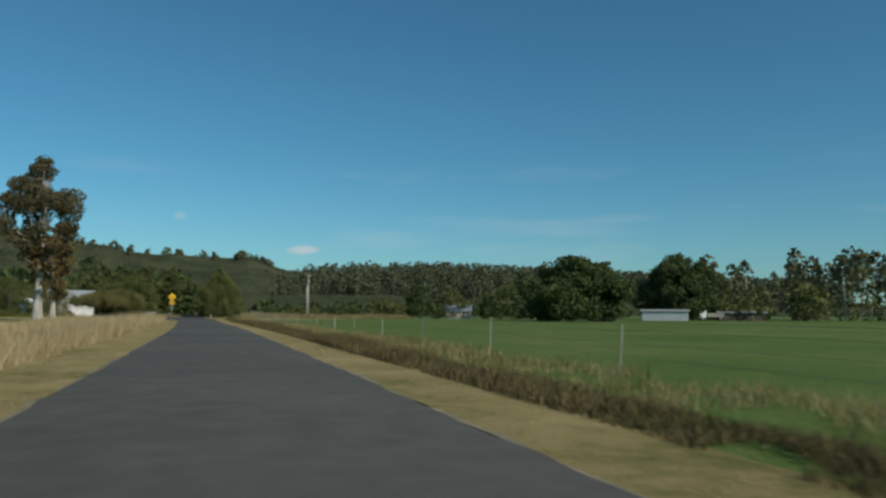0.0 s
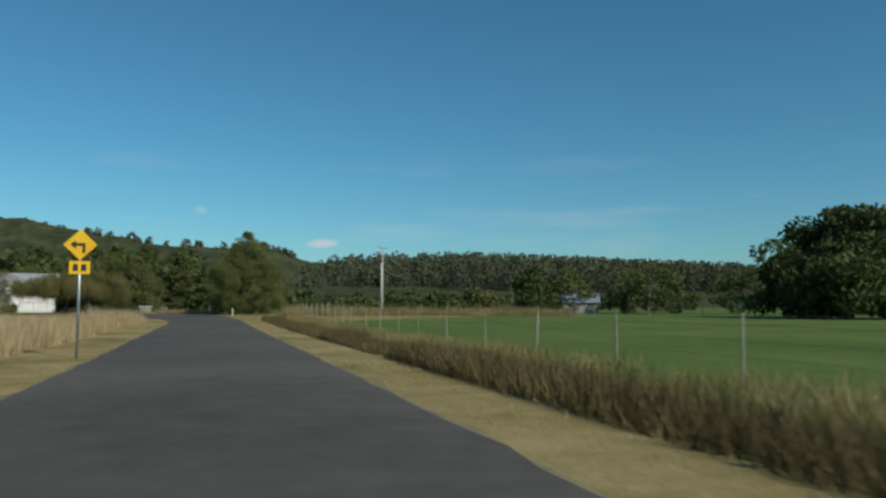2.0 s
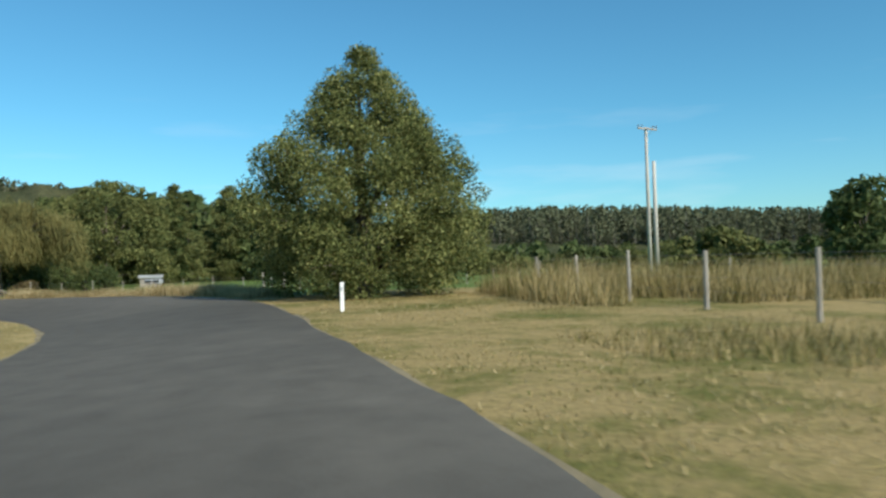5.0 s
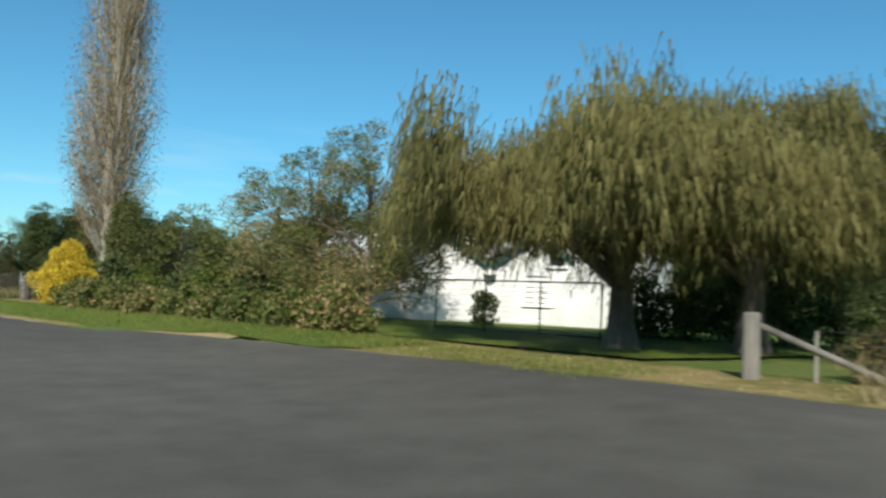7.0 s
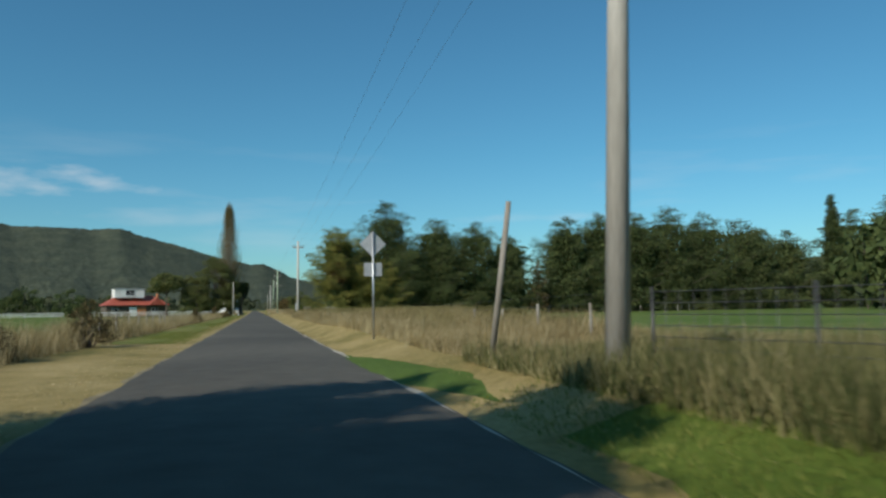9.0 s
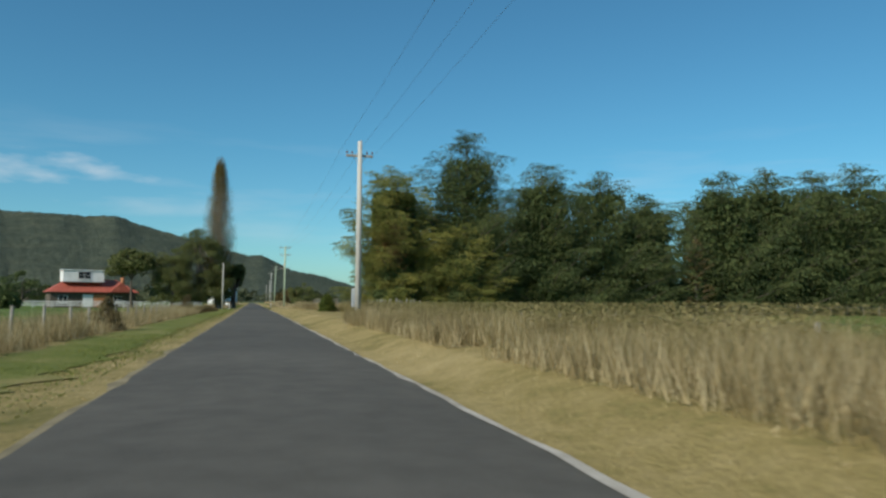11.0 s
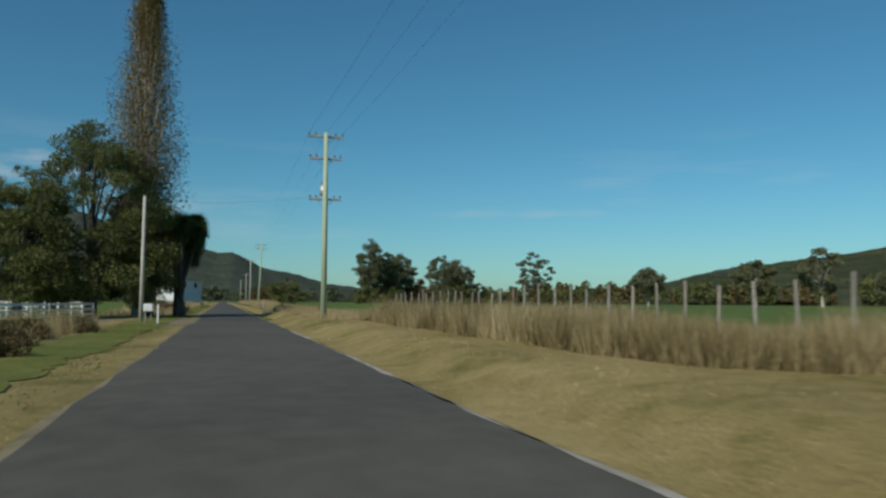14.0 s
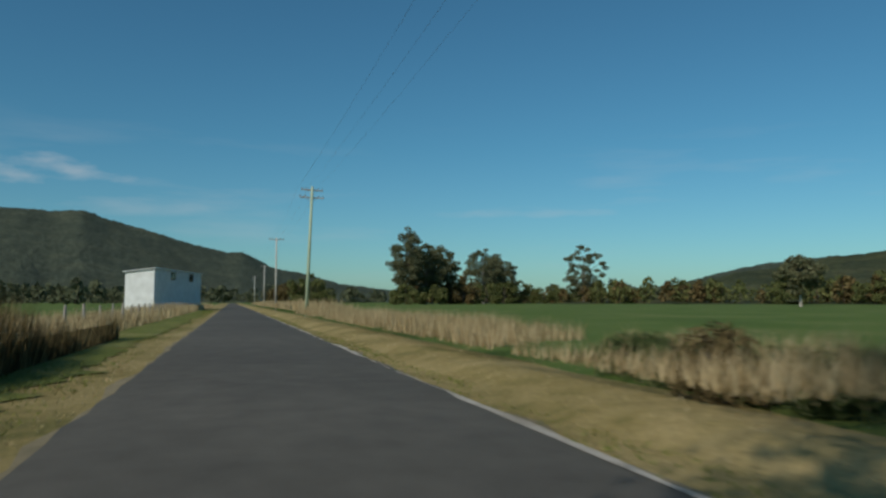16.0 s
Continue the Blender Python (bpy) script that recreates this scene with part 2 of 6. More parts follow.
M["brick"] = surf_mat("orange_brick", (0.40, 0.16, 0.07), (0.55, 0.24, 0.11), 2, 12, 0.85, bumps=0.4)
M["glass"] = base_mat("dark_window_glass", 0.08, 0, 0.6)[0]
M["glass"].node_tree.nodes["Principled BSDF"].inputs["Base Color"].default_value = (0.02, 0.025, 0.03, 1)
M["metal"] = surf_mat("galvanised_steel", (0.36, 0.37, 0.38), (0.5, 0.51, 0.52), 3, 30, 0.42, 0.85, bumps=0.1)
M["dark_metal"] = surf_mat("dark_steel", (0.05, 0.05, 0.05), (0.09, 0.09, 0.09), 3, 30, 0.5, 0.6, bumps=0.1)
M["wire"] = surf_mat("wire", (0.10, 0.10, 0.10), (0.18, 0.18, 0.18), 3, 30, 0.5, 0.6, bumps=0.0)
M["insulator"] = surf_mat("brown_porcelain", (0.10, 0.05, 0.03), (0.16, 0.08, 0.05), 3, 30, 0.25, 0, bumps=0.0)
M["yellow"] = surf_mat("yellow_sign", (0.75, 0.42, 0.01), (0.82, 0.50, 0.02), 2, 20, 0.45, bumps=0.02)
M["black"] = surf_mat("black_paint", (0.015, 0.015, 0.015), (0.03, 0.03, 0.03), 2, 20, 0.5, bumps=0.02)
M["sign_back"] = surf_mat("sign_back", (0.42, 0.43, 0.44), (0.55, 0.56, 0.56), 2, 20, 0.5, 0.5, bumps=0.05)
M["rubber"] = surf_mat("rubber", (0.015, 0.015, 0.015), (0.03, 0.03, 0.03), 4, 30, 0.8, bumps=0.2)
M["car_white"] = base_mat("white_car_paint", 0.3, 0, 0.5)[0]
M["car_white"].node_tree.nodes["Principled BSDF"].inputs["Base Color"].default_value = (0.75, 0.76, 0.77, 1)
M["terracotta"] = surf_mat("orange_red_tank", (0.5, 0.16, 0.09), (0.65, 0.25, 0.15), 2, 20, 0.6, bumps=0.05)

M["leaf_broad"] = leaf_mat("broad_leaves", (0.035, 0.055, 0.012), (0.085, 0.115, 0.022), (0.19, 0.21, 0.05))
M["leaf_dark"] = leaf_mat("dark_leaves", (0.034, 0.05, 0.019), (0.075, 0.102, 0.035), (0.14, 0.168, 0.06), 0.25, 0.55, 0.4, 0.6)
M["leaf_olive"] = leaf_mat("olive_leaves", (0.058, 0.07, 0.024), (0.12, 0.134, 0.044), (0.215, 0.215, 0.078), 0.25, 0.55, 0.4, 0.7)
M["leaf_cypress"] = leaf_mat("cypress_sprays", (0.028, 0.045, 0.02), (0.075, 0.1, 0.038), (0.17, 0.185, 0.062), 0.22, 0.6, 0.6, 0.5)
M["leaf_hedge"] = leaf_mat("hedge_leaves", (0.035, 0.042, 0.02), (0.075, 0.08, 0.035), (0.15, 0.13, 0.06), 0.2)
M["old_timber"] = surf_mat("old_grey_timber", (0.10, 0.09, 0.075), (0.23, 0.21, 0.18), 2.5, 30, 0.9, stretch=(1, 1, 0.2), bumps=0.6)
M["leaf_gold"] = leaf_mat("golden_cypress_sprays", (0.08, 0.095, 0.028), (0.22, 0.23, 0.06), (0.45, 0.39, 0.11), 0.4, 0.6, 0.8, 0.5)
M["leaf_shade"] = leaf_mat("shade_tree_leaves", (0.034, 0.046, 0.015), (0.118, 0.137, 0.04), (0.33, 0.33, 0.125), 0.24, 0.5, 0.4, 0.85)
M["leaf_willow"] = leaf_mat("willow_leaves", (0.075, 0.075, 0.03), (0.165, 0.155, 0.055), (0.30, 0.265, 0.105), 0.35, 0.55, 0.5, 0.6)
M["leaf_poplar"] = leaf_mat("autumn_poplar_leaves", (0.12, 0.08, 0.025), (0.26, 0.18, 0.06), (0.45, 0.33, 0.13), 0.3)
M["leaf_poplar_far"] = leaf_mat("olive_poplar_leaves", (0.08, 0.065, 0.022), (0.17, 0.13, 0.045), (0.30, 0.23, 0.09), 0.3)
M["leaf_yellow"] = leaf_mat("yellow_leaves", (0.38, 0.26, 0.025), (0.62, 0.46, 0.045), (0.85, 0.68, 0.10), 0.35)
M["leaf_bramble"] = leaf_mat("bramble_leaves", (0.045, 0.07, 0.018), (0.13, 0.165, 0.04), (0.40, 0.27, 0.14), 0.25, 0.45, 0.6)
M["leaf_euc"] = leaf_mat("gum_leaves", (0.085, 0.092, 0.05), (0.14, 0.145, 0.075), (0.21, 0.2, 0.11), 0.25, 0.6, 0.4, 0.6)
# far stands: leaf colour lightened and greyed to carry the distance haze
M["leaf_forest"] = leaf_mat("hazy_forest_leaves", (0.06, 0.07, 0.04), (0.10, 0.112, 0.062), (0.145, 0.15, 0.085), 0.15, 0.7, 0.35, 0.6)
M["leaf_autumn"] = leaf_mat("russet_leaves", (0.07, 0.05, 0.02), (0.14, 0.10, 0.04), (0.22, 0.17, 0.07), 0.2)
M["leaf_rust"] = leaf_mat("rust_sprays", (0.13, 0.06, 0.03), (0.26, 0.13, 0.06), (0.38, 0.24, 0.13), 0.25, 0.7, 0.4)
M["leaf_gum_old"] = leaf_mat("old_gum_leaves", (0.05, 0.048, 0.026), (0.115, 0.1, 0.05), (0.21, 0.175, 0.09), 0.25, 0.6, 0.5, 0.7)
M["twig"] = leaf_mat("twigs", (0.16, 0.13, 0.10), (0.30, 0.25, 0.19), (0.46, 0.40, 0.32), 0.0, 0.8)
M["grass_dry"] = leaf_mat("dry_grass_blades", (0.25, 0.18, 0.085), (0.47, 0.36, 0.19), (0.68, 0.56, 0.34), 0.3, 0.7, 0.35)
M["grass_mix"] = leaf_mat("half_dry_grass_blades", (0.10, 0.10, 0.03), (0.25, 0.20, 0.08), (0.50, 0.40, 0.21), 0.3, 0.7, 0.6)
M["grass_seed"] = leaf_mat("seeding_grass_blades", (0.13, 0.10, 0.045), (0.33, 0.26, 0.125), (0.62, 0.52, 0.31), 0.3, 0.7, 0.55)
M["grass_green"] = leaf_mat("green_grass_blades", (0.05, 0.09, 0.015), (0.10, 0.16, 0.03), (0.22, 0.25, 0.07), 0.3, 0.7, 0.5)
M["grass_mown"] = leaf_mat("mown_grass_blades", (0.10, 0.135, 0.025), (0.17, 0.20, 0.045), (0.26, 0.27, 0.08), 0.3, 0.7, 0.4)
M["grass_rank"] = leaf_mat("rank_grass_blades", (0.07, 0.085, 0.03), (0.17, 0.17, 0.065), (0.42, 0.36, 0.19), 0.3, 0.7, 0.5)
M["weed"] = leaf_mat("weed_heads", (0.09, 0.08, 0.03), (0.21, 0.18, 0.07), (0.38, 0.32, 0.15), 0.2, 0.8, 0.6)
M["reed"] = leaf_mat("dark_reeds", (0.05, 0.04, 0.02), (0.12, 0.095, 0.042), (0.25, 0.19, 0.09), 0.15, 0.8, 0.5)

# ---- mesh helpers ----
def link(name, me, mat, parent=None, label=""):
    ob = new(name, me)
    me.materials.append(mat)
    if parent is not None:
        ob.parent = parent
    if label:
        ob["label"] = label
    return ob


def part(name, bm, mat, parent=None, label="", smooth=False):
    """One mesh object from a bmesh, under its thing."""
    me = bpy.data.meshes.new(name)
    bmesh.ops.recalc_face_normals(bm, faces=bm.faces)
    if smooth:
        for fc in bm.faces:
            fc.smooth = True
    bm.to_mesh(me)
    bm.free()
    return link(name, me, mat, parent, label)


def raw_mesh(name, verts, faces):
    """A mesh from arrays of points and faces of one number of corners."""
    me = bpy.data.meshes.new(name)
    faces = np.asarray(faces, np.int32)
    n, (k, c) = len(verts), faces.shape
    me.vertices.add(n)
    me.vertices.foreach_set("co", np.asarray(verts, np.float32).ravel())
    me.loops.add(c * k)
    me.loops.foreach_set("vertex_index", faces.ravel())
    me.polygons.add(k)
    me.polygons.foreach_set("loop_start", np.arange(0, c * k, c, dtype=np.int32))
    me.update(calc_edges=True)
    me.validate()
    return me


def root(name, x, y, z=0.0, rz=0.0, label="", category="", group="", kind=""):
    e = new(name)
    e.matrix_world = pose(x, y, z + rise_at(x, y), 0, 0, rz)
    return tagged(e, label, category, group, kind)


def box(bm, cx, cy, cz, sx, sy, sz, rz=0.0, rx=0.0, ry=0.0, bev=0.0):
    m = pose(cx, cy, cz, rx, ry, rz) @ Matrix.Diagonal((sx, sy, sz, 1))
    r = bmesh.ops.create_cube(bm, size=1.0, matrix=m)
    if bev:
        ed = list({e for v in r["verts"] for e in v.link_edges})
        bmesh.ops.bevel(bm, geom=ed, offset=bev, segments=1, affect='EDGES')
    return bm


def boxed(name, mat, parent, dims, at=(0, 0, 0), rz=0.0, rx=0.0, ry=0.0, bev=0.0, label=""):
    bm = bmesh.new()
    box(bm, *at, *dims, rz, rx, ry, bev)
    return part(name, bm, mat, parent, label)


def cyl(bm, a, b, r1, r2, seg=8):
    a, b = Vector(a), Vector(b)
    d = b - a
    m = Matrix.Translation((a + b) / 2) @ d.to_track_quat('Z', 'Y').to_matrix().to_4x4()
    bmesh.ops.create_cone(bm, cap_ends=True, segments=seg, radius1=r1, radius2=r2, depth=d.length, matrix=m)
    return bm


def rod(name, mat, parent, a, b, r1, r2=None, seg=8, label=""):
    bm = bmesh.new()
    cyl(bm, a, b, r1, r1 if r2 is None else r2, seg)
    return part(name, bm, mat, parent, label, True)


def tubes(name, paths, sides=6):
    """Tapered tubes along paths of (points, radii)."""
    V, Q, o = [], [], 0
    ang = np.linspace(0, 2 * np.pi, sides, endpoint=False)
    for pts, rad in paths:
        pts = np.asarray(pts, float)
        d = np.gradient(pts, axis=0)
        d /= np.linalg.norm(d, axis=1)[:, None] + 1e-9
        ref = np.where(np.abs(d[:, 2:3]) > 0.9, np.array([[1.0, 0, 0]]), np.array([[0, 0, 1.0]]))
        u = np.cross(d, ref)
        u /= np.linalg.norm(u, axis=1)[:, None]
        w = np.cross(d, u)
        ring = pts[:, None] + np.asarray(rad)[:, None, None] * (u[:, None] * np.cos(ang)[None, :, None] + w[:, None] * np.sin(ang)[None, :, None])
        V.append(ring.reshape(-1, 3))
        n = len(pts)
        for i in range(n - 1):
            for j in range(sides):
                k = (j + 1) % sides
                Q.append((o + i * sides + j, o + i * sides + k, o + (i + 1) * sides + k, o + (i + 1) * sides + j))
        o += n * sides
    me = raw_mesh(name, np.concatenate(V), np.array(Q))
    me.polygons.foreach_set("use_smooth", np.ones(len(me.polygons), bool))
    return me


def diamonds(name, P, U, V):
    """Small pointed leaves: centre, half length and half width vectors."""
    n = len(P)
    verts = np.stack([P - 0.75 * U - V, P - 0.75 * U + V, P + 1.15 * U], 1).reshape(-1, 3)
    return raw_mesh(name, verts, np.arange(3 * n).reshape(n, 3))


def unit(v):
    return v / (np.linalg.norm(v, axis=-1, keepdims=True) + 1e-9)


def leaf_axes(rng, n, size, aspect=0.5, bias=None, bias_w=0.0):
    d = unit(rng.normal(size=(n, 3)))
    if bias is not None:
        d = unit(d * (1 - bias_w) + np.asarray(bias) * bias_w)
    s = size * rng.uniform(0.6, 1.3, (n, 1))
    side = unit(np.cross(d, rng.normal(size=(n, 3))))
    return d * s, side * s * aspect


ROUND = [(0, 0.35), (0.12, 0.8), (0.35, 1.0), (0.6, 0.92), (0.82, 0.62), (1.0, 0.12)]
DOME = [(0, 0.8), (0.15, 1.0), (0.45, 0.97), (0.75, 0.75), (0.92, 0.45), (1.0, 0.1)]
CONE = [(0, 0.85), (0.1, 1.0), (0.4, 0.75), (0.7, 0.45), (0.9, 0.2), (1.0, 0.04)]
COLUMN = [(0, 0.45), (0.1, 0.8), (0.3, 1.0), (0.55, 0.95), (0.8, 0.6), (0.93, 0.25), (1.0, 0.04)]
SPREAD = [(0, 0.9), (0.12, 1.0), (0.4, 1.0), (0.65, 0.92), (0.82, 0.76), (0.93, 0.5), (1.0, 0.15)]
OVAL = [(0, 0.3), (0.25, 0.85), (0.5, 1.0), (0.75, 0.85), (1.0, 0.15)]


def clumps(rng, n, z0, z1, R, prof, rc, shell=0.62, squash=(1, 1), lumps=1.0):
    """Centres and sizes of leaf clumps filling an uneven envelope."""
    t = rng.uniform(0, 1, n * 3)
    pr = np.interp(t, [p[0] for p in prof], [p[1] for p in prof])
    keep = rng.uniform(0, 1, n * 3) < (0.25 + 0.75 * pr)
    t, pr = t[keep][:n], pr[keep][:n]
    a = rng.uniform(0, 2 * np.pi, len(t))
    lump = 1 + lumps * 0.16 * np.sin(3 * a + 5 * t + rng.uniform(0, 6)) + lumps * 0.10 * np.sin(5 * a - 9 * t + rng.uniform(0, 6))
    rr = np.maximum(R * pr * lump - rc * 0.5, 0.02) * (shell + (1 - shell) * rng.uniform(0, 1, len(t)) ** 0.5)
    c = np.stack([rr * np.cos(a) * squash[0], rr * np.sin(a) * squash[1], z0 + (z1 - z0) * t], 1)
    s = rc * rng.uniform(0.6, 1.25, len(t)) * (0.55 + 0.45 * pr)
    return c, s


def leafage(rng, c, s, n, size, aspect=0.5, flat=0.75, bias=None, bias_w=0.0, hang=0.0):
    """Leaves round clumps, thicker towards each clump's skin."""
    k = rng.choice(len(c), n, p=s ** 2 / (s ** 2).sum())
    d = unit(rng.normal(size=(n, 3)))
    r = s[k] * rng.uniform(0.35, 1.0, n) ** 0.6
    P = c[k] + d * r[:, None] * np.array([1, 1, flat])
    if hang:
        P[:, 2] -= hang * rng.uniform(0, 1, n) ** 2 * s[k]
    U, V = leaf_axes(rng, n, size, aspect, bias, bias_w)
    return P, U, V


def limbs(rng, base_z, top_z, r0, targets, lean=0.0, sides=7):
    """A trunk and limbs that bend out to some of the clumps."""
    zs = np.linspace(0, top_z, 7)
    off = np.cumsum(rng.normal(0, 0.03 * top_z / 7, (7, 2)), 0) + np.outer(zs / top_z, [lean, 0])
    off -= off[0]
    trunk = np.column_stack([off, zs])
    rad = r0 * (1 - 0.8 * zs / top_z)
    rad[0] *= 1.35
    out = []
    for tg in targets:
        zb = base_z + (min(tg[2], top_z) - base_z) * rng.uniform(0.25, 0.75)
        b = np.array([np.interp(zb, zs, trunk[:, 0]), np.interp(zb, zs, trunk[:, 1]), zb])
        mid = (b + tg) / 2 + np.array([0, 0, 0.12 * np.linalg.norm(tg - b)]) + rng.normal(0, 0.05 * np.linalg.norm(tg - b), 3)
        tt = np.linspace(0, 1, 5)[:, None]
        pts = (1 - tt) ** 2 * b + 2 * tt * (1 - tt) * mid + tt ** 2 * np.asarray(tg)
        rb = np.interp(zb, zs, rad) * 0.5
        out.append((pts, np.linspace(rb, rb * 0.15, 5)))
    return (trunk, rad), out


def tree(name, x, y, h, R, z0, seed, leaf, bark, nclump, rc, nleaf, size, prof=ROUND, aspect=0.5, flat=0.75, r0=None, nlimb=10,
         bias=None, bias_w=0.0, hang=0.0, shell=0.62, squash=(1, 1), label="", category="tree", group="", z=0.0, rz=0.0, top=0.8, lumps=1.0):
    rng = np.random.default_rng(seed)
    e = root(name, x, y, z, rz, label, category, group)
    c, s = clumps(rng, nclump, z0, h - rc * 0.4, R, prof, rc, shell, squash, lumps)
    tr, br = limbs(rng, z0 * 0.6, h * top, r0 or h * 0.025, c[rng.choice(len(c), min(nlimb, len(c)), replace=False)])
    link("trunk", tubes("trunk", [tr], 9), bark, e)
    if br:
        link("limb_frame", tubes("limb_frame", br, 5), bark, e)
    link("crown", diamonds("crown", *leafage(rng, c, s, nleaf, size, aspect, flat, bias, bias_w, hang)), leaf, e)
    return e


def bush(name, x, y, w, d, h, seed, leaf, nleaf, size, rz=0.0, rc=0.35, nclump=30, label="", category="shrub", group="", z=0.0, bias=None, bias_w=0.0, aspect=0.55, prof=DOME):
    rng = np.random.default_rng(seed)
    e = root(name, x, y, z, rz, label, category, group)
    c, s = clumps(rng, nclump, 0.05, h - rc * 0.5, 0.5, prof, rc, 0.5)
    c[:, 0] *= w
    c[:, 1] *= d
    stems = [(np.array([[q[0] * 0.2, q[1] * 0.2, 0], [q[0] * 0.6, q[1] * 0.6, q[2] * 0.55], q]), np.array([0.03, 0.02, 0.008])) for q in c[:12]]
    link("stem_frame", tubes("stem_frame", stems, 4), M["bark"], e)
    link("foliage", diamonds("foliage", *leafage(rng, c, s, nleaf, size, aspect, 0.85, bias, bias_w)), leaf, e)
    return e


def blades(name, P, h, mat, seed, width=0.012, lean=0.35, label="", category="grass", kind="stuff", parent=None):
    """Upright grass blades and stalks at the points given."""
    rng = np.random.default_rng(seed)
    n = len(P)
    P = P + np.column_stack([np.zeros((n, 2)), lift(P[:, 0], P[:, 1])])
    a = rng.uniform(0, 2 * np.pi, n)
    drift = np.array([noise.noise((q[0] * 0.12, q[1] * 0.12, 7.7)) + 0.7 * noise.noise((q[0] * 0.55, q[1] * 0.55, 2.2)) for q in P]) if n else np.zeros(0)
    hh = (h * rng.uniform(0.45, 1.2, n) * np.clip(0.92 + 0.75 * drift, 0.35, 1.5))[:, None]
    w = width * rng.uniform(0.6, 1.5, (n, 1))
    side = np.stack([np.cos(a), np.sin(a), 0 * a], 1) * w
    tilt = rng.normal(0, lean, (n, 2)) * hh
    top = P + np.column_stack([tilt, hh[:, 0]])
    V = np.stack([P - side * 1.3, P + side * 1.3, top], 1).reshape(-1, 3)
    Q = np.arange(3 * n).reshape(n, 3)
    ob = link(name, raw_mesh(name, V, Q), mat, parent)
    return tagged(ob, label, category, "", kind) if kind else ob

# ---- the road and the ground ----
def spline(pts, step=2.0):
    """A smooth line through a few points, resampled evenly."""
    p = np.asarray(pts, float)
    p = np.vstack([2 * p[0] - p[1], p, 2 * p[-1] - p[-2]])
    out = []
    for i in range(1, len(p) - 2):
        n = max(2, int(np.linalg.norm(p[i + 1] - p[i]) / step))
        t = np.linspace(0, 1, n, endpoint=False)[:, None]
        a, b, c, d = p[i - 1], p[i], p[i + 1], p[i + 2]
        out.append(0.5 * (2 * b + (c - a) * t + (2 * a - 5 * b + 4 * c - d) * t ** 2 + (3 * b - a - 3 * c + d) * t ** 3))
    q = np.vstack(out + [p[-2:-1]])
    s = np.r_[0, np.cumsum(np.linalg.norm(np.diff(q, axis=0), axis=1))]
    m = np.arange(0, s[-1], step)
    return np.column_stack([np.interp(m, s, q[:, k]) for k in range(q.shape[1])]), m


ROAD = [(2.6, -90), (0.7, -20), (0.05, 11), (-1.6, 60), (-3.7, 100), (-5.2, 125), (-7.0, 138.5), (-8.6, 145), (-11.9, 151.8), (-16.5, 157.2), (-22.9, 161.0),
        (-31, 163.2), (-45, 164.3), (-71, 166.0), (-125, 170.2), (-210, 176.9), (-281, 182.2), (-420, 192.8), (-900, 229)]
LINE, LINE_S = spline(ROAD, 1.0)
TAN = unit(np.gradient(LINE, axis=0))
NOR = np.column_stack([TAN[:, 1], -TAN[:, 0]])      # to the right of the way


def near(x, y):
    return int(np.argmin(((LINE - (x, y)) ** 2).sum(1)))


S_BEND0, S_BEND1 = LINE_S[near(-6, 132)], LINE_S[near(-31, 163)]


def half(s):
    return float(np.interp(s, [0, S_BEND0 - 20, S_BEND1, S_BEND1 + 35, S_BEND1 + 75, 1e4], [2.75, 2.8, 2.5, 2.5, 2.4, 2.35]))


def half_left(s):
    """The road is wider on the inside of the bend."""
    return half(s) + 0.9 * math.exp(-((s - 259) / 9.0) ** 2)


def half_right(s):
    """The sealed surface swells on the outside of the bend."""
    return half(s) + float(np.interp(s, [228, 233, 238, 243, 247, 250, 253, 256, 259, 262, 266], [0, 0.3, 1.3, 2.4, 3.3, 3.4, 3.0, 2.1, 1.0, 0.3, 0]))


def lift(x, y):
    """The ground rises across the banked bend to its outside, and on to the garden side of the second straight."""
    x, y = np.atleast_1d(np.asarray(x, float)), np.atleast_1d(np.asarray(y, float))
    out = np.zeros(x.shape)
    near_by = np.flatnonzero((x > -160) & (x < 90) & (y > 95) & (y < 270))
    sub, nrm2, ss = LINE[190:360], NOR[190:360], LINE_S[190:360]
    for c in range(0, len(near_by), 20000):
        i = near_by[c:c + 20000]
        d = (x[i][:, None] - sub[:, 0]) ** 2 + (y[i][:, None] - sub[:, 1]) ** 2
        k = d.argmin(1)
        off = ((np.column_stack([x[i], y[i]]) - sub[k]) * nrm2[k]).sum(1)
        s = ss[k]
        a = np.interp(s, [254, 276], [-2.2, 2.4])
        b = np.interp(s, [254, 276], [3.4, 4.3])
        t = np.clip((off - a) / (b - a), 0, 1)
        win = np.interp(s, [203, 229, 312, 345], [0, 1, 1, 0])
        far = np.clip((75 - off) / 45, 0, 1)
        out[i] = 0.38 * t * t * (3 - 2 * t) * win * far * far * (3 - 2 * far)
    return out


def rise_at(x, y):
    return float(lift(x, y)[0])


def bank(s, off):
    """The low bank to the right of the second straight."""
    t = min(max((off - half(s) - 0.35) / 1.5, 0), 1)
    u = min(max((s - S_BEND1 - 48) / 18, 0), 1)
    return 0.42 * t * t * (3 - 2 * t) * u


def at(s, side):
    """The place side metres right of the middle of the road at s metres along it."""
    i = min(max(s / 1.0, 0), len(LINE) - 1.001)
    k, f = int(i), i - int(i)
    p = LINE[k] * (1 - f) + LINE[k + 1] * f
    n = NOR[k] * (1 - f) + NOR[k + 1] * f
    return p + n * side


def along(x, y):
    """How far along the road a place is, and how far to its right."""
    k = near(x, y)
    return LINE_S[k], float(np.dot(np.array((x, y)) - LINE[k], NOR[k]))


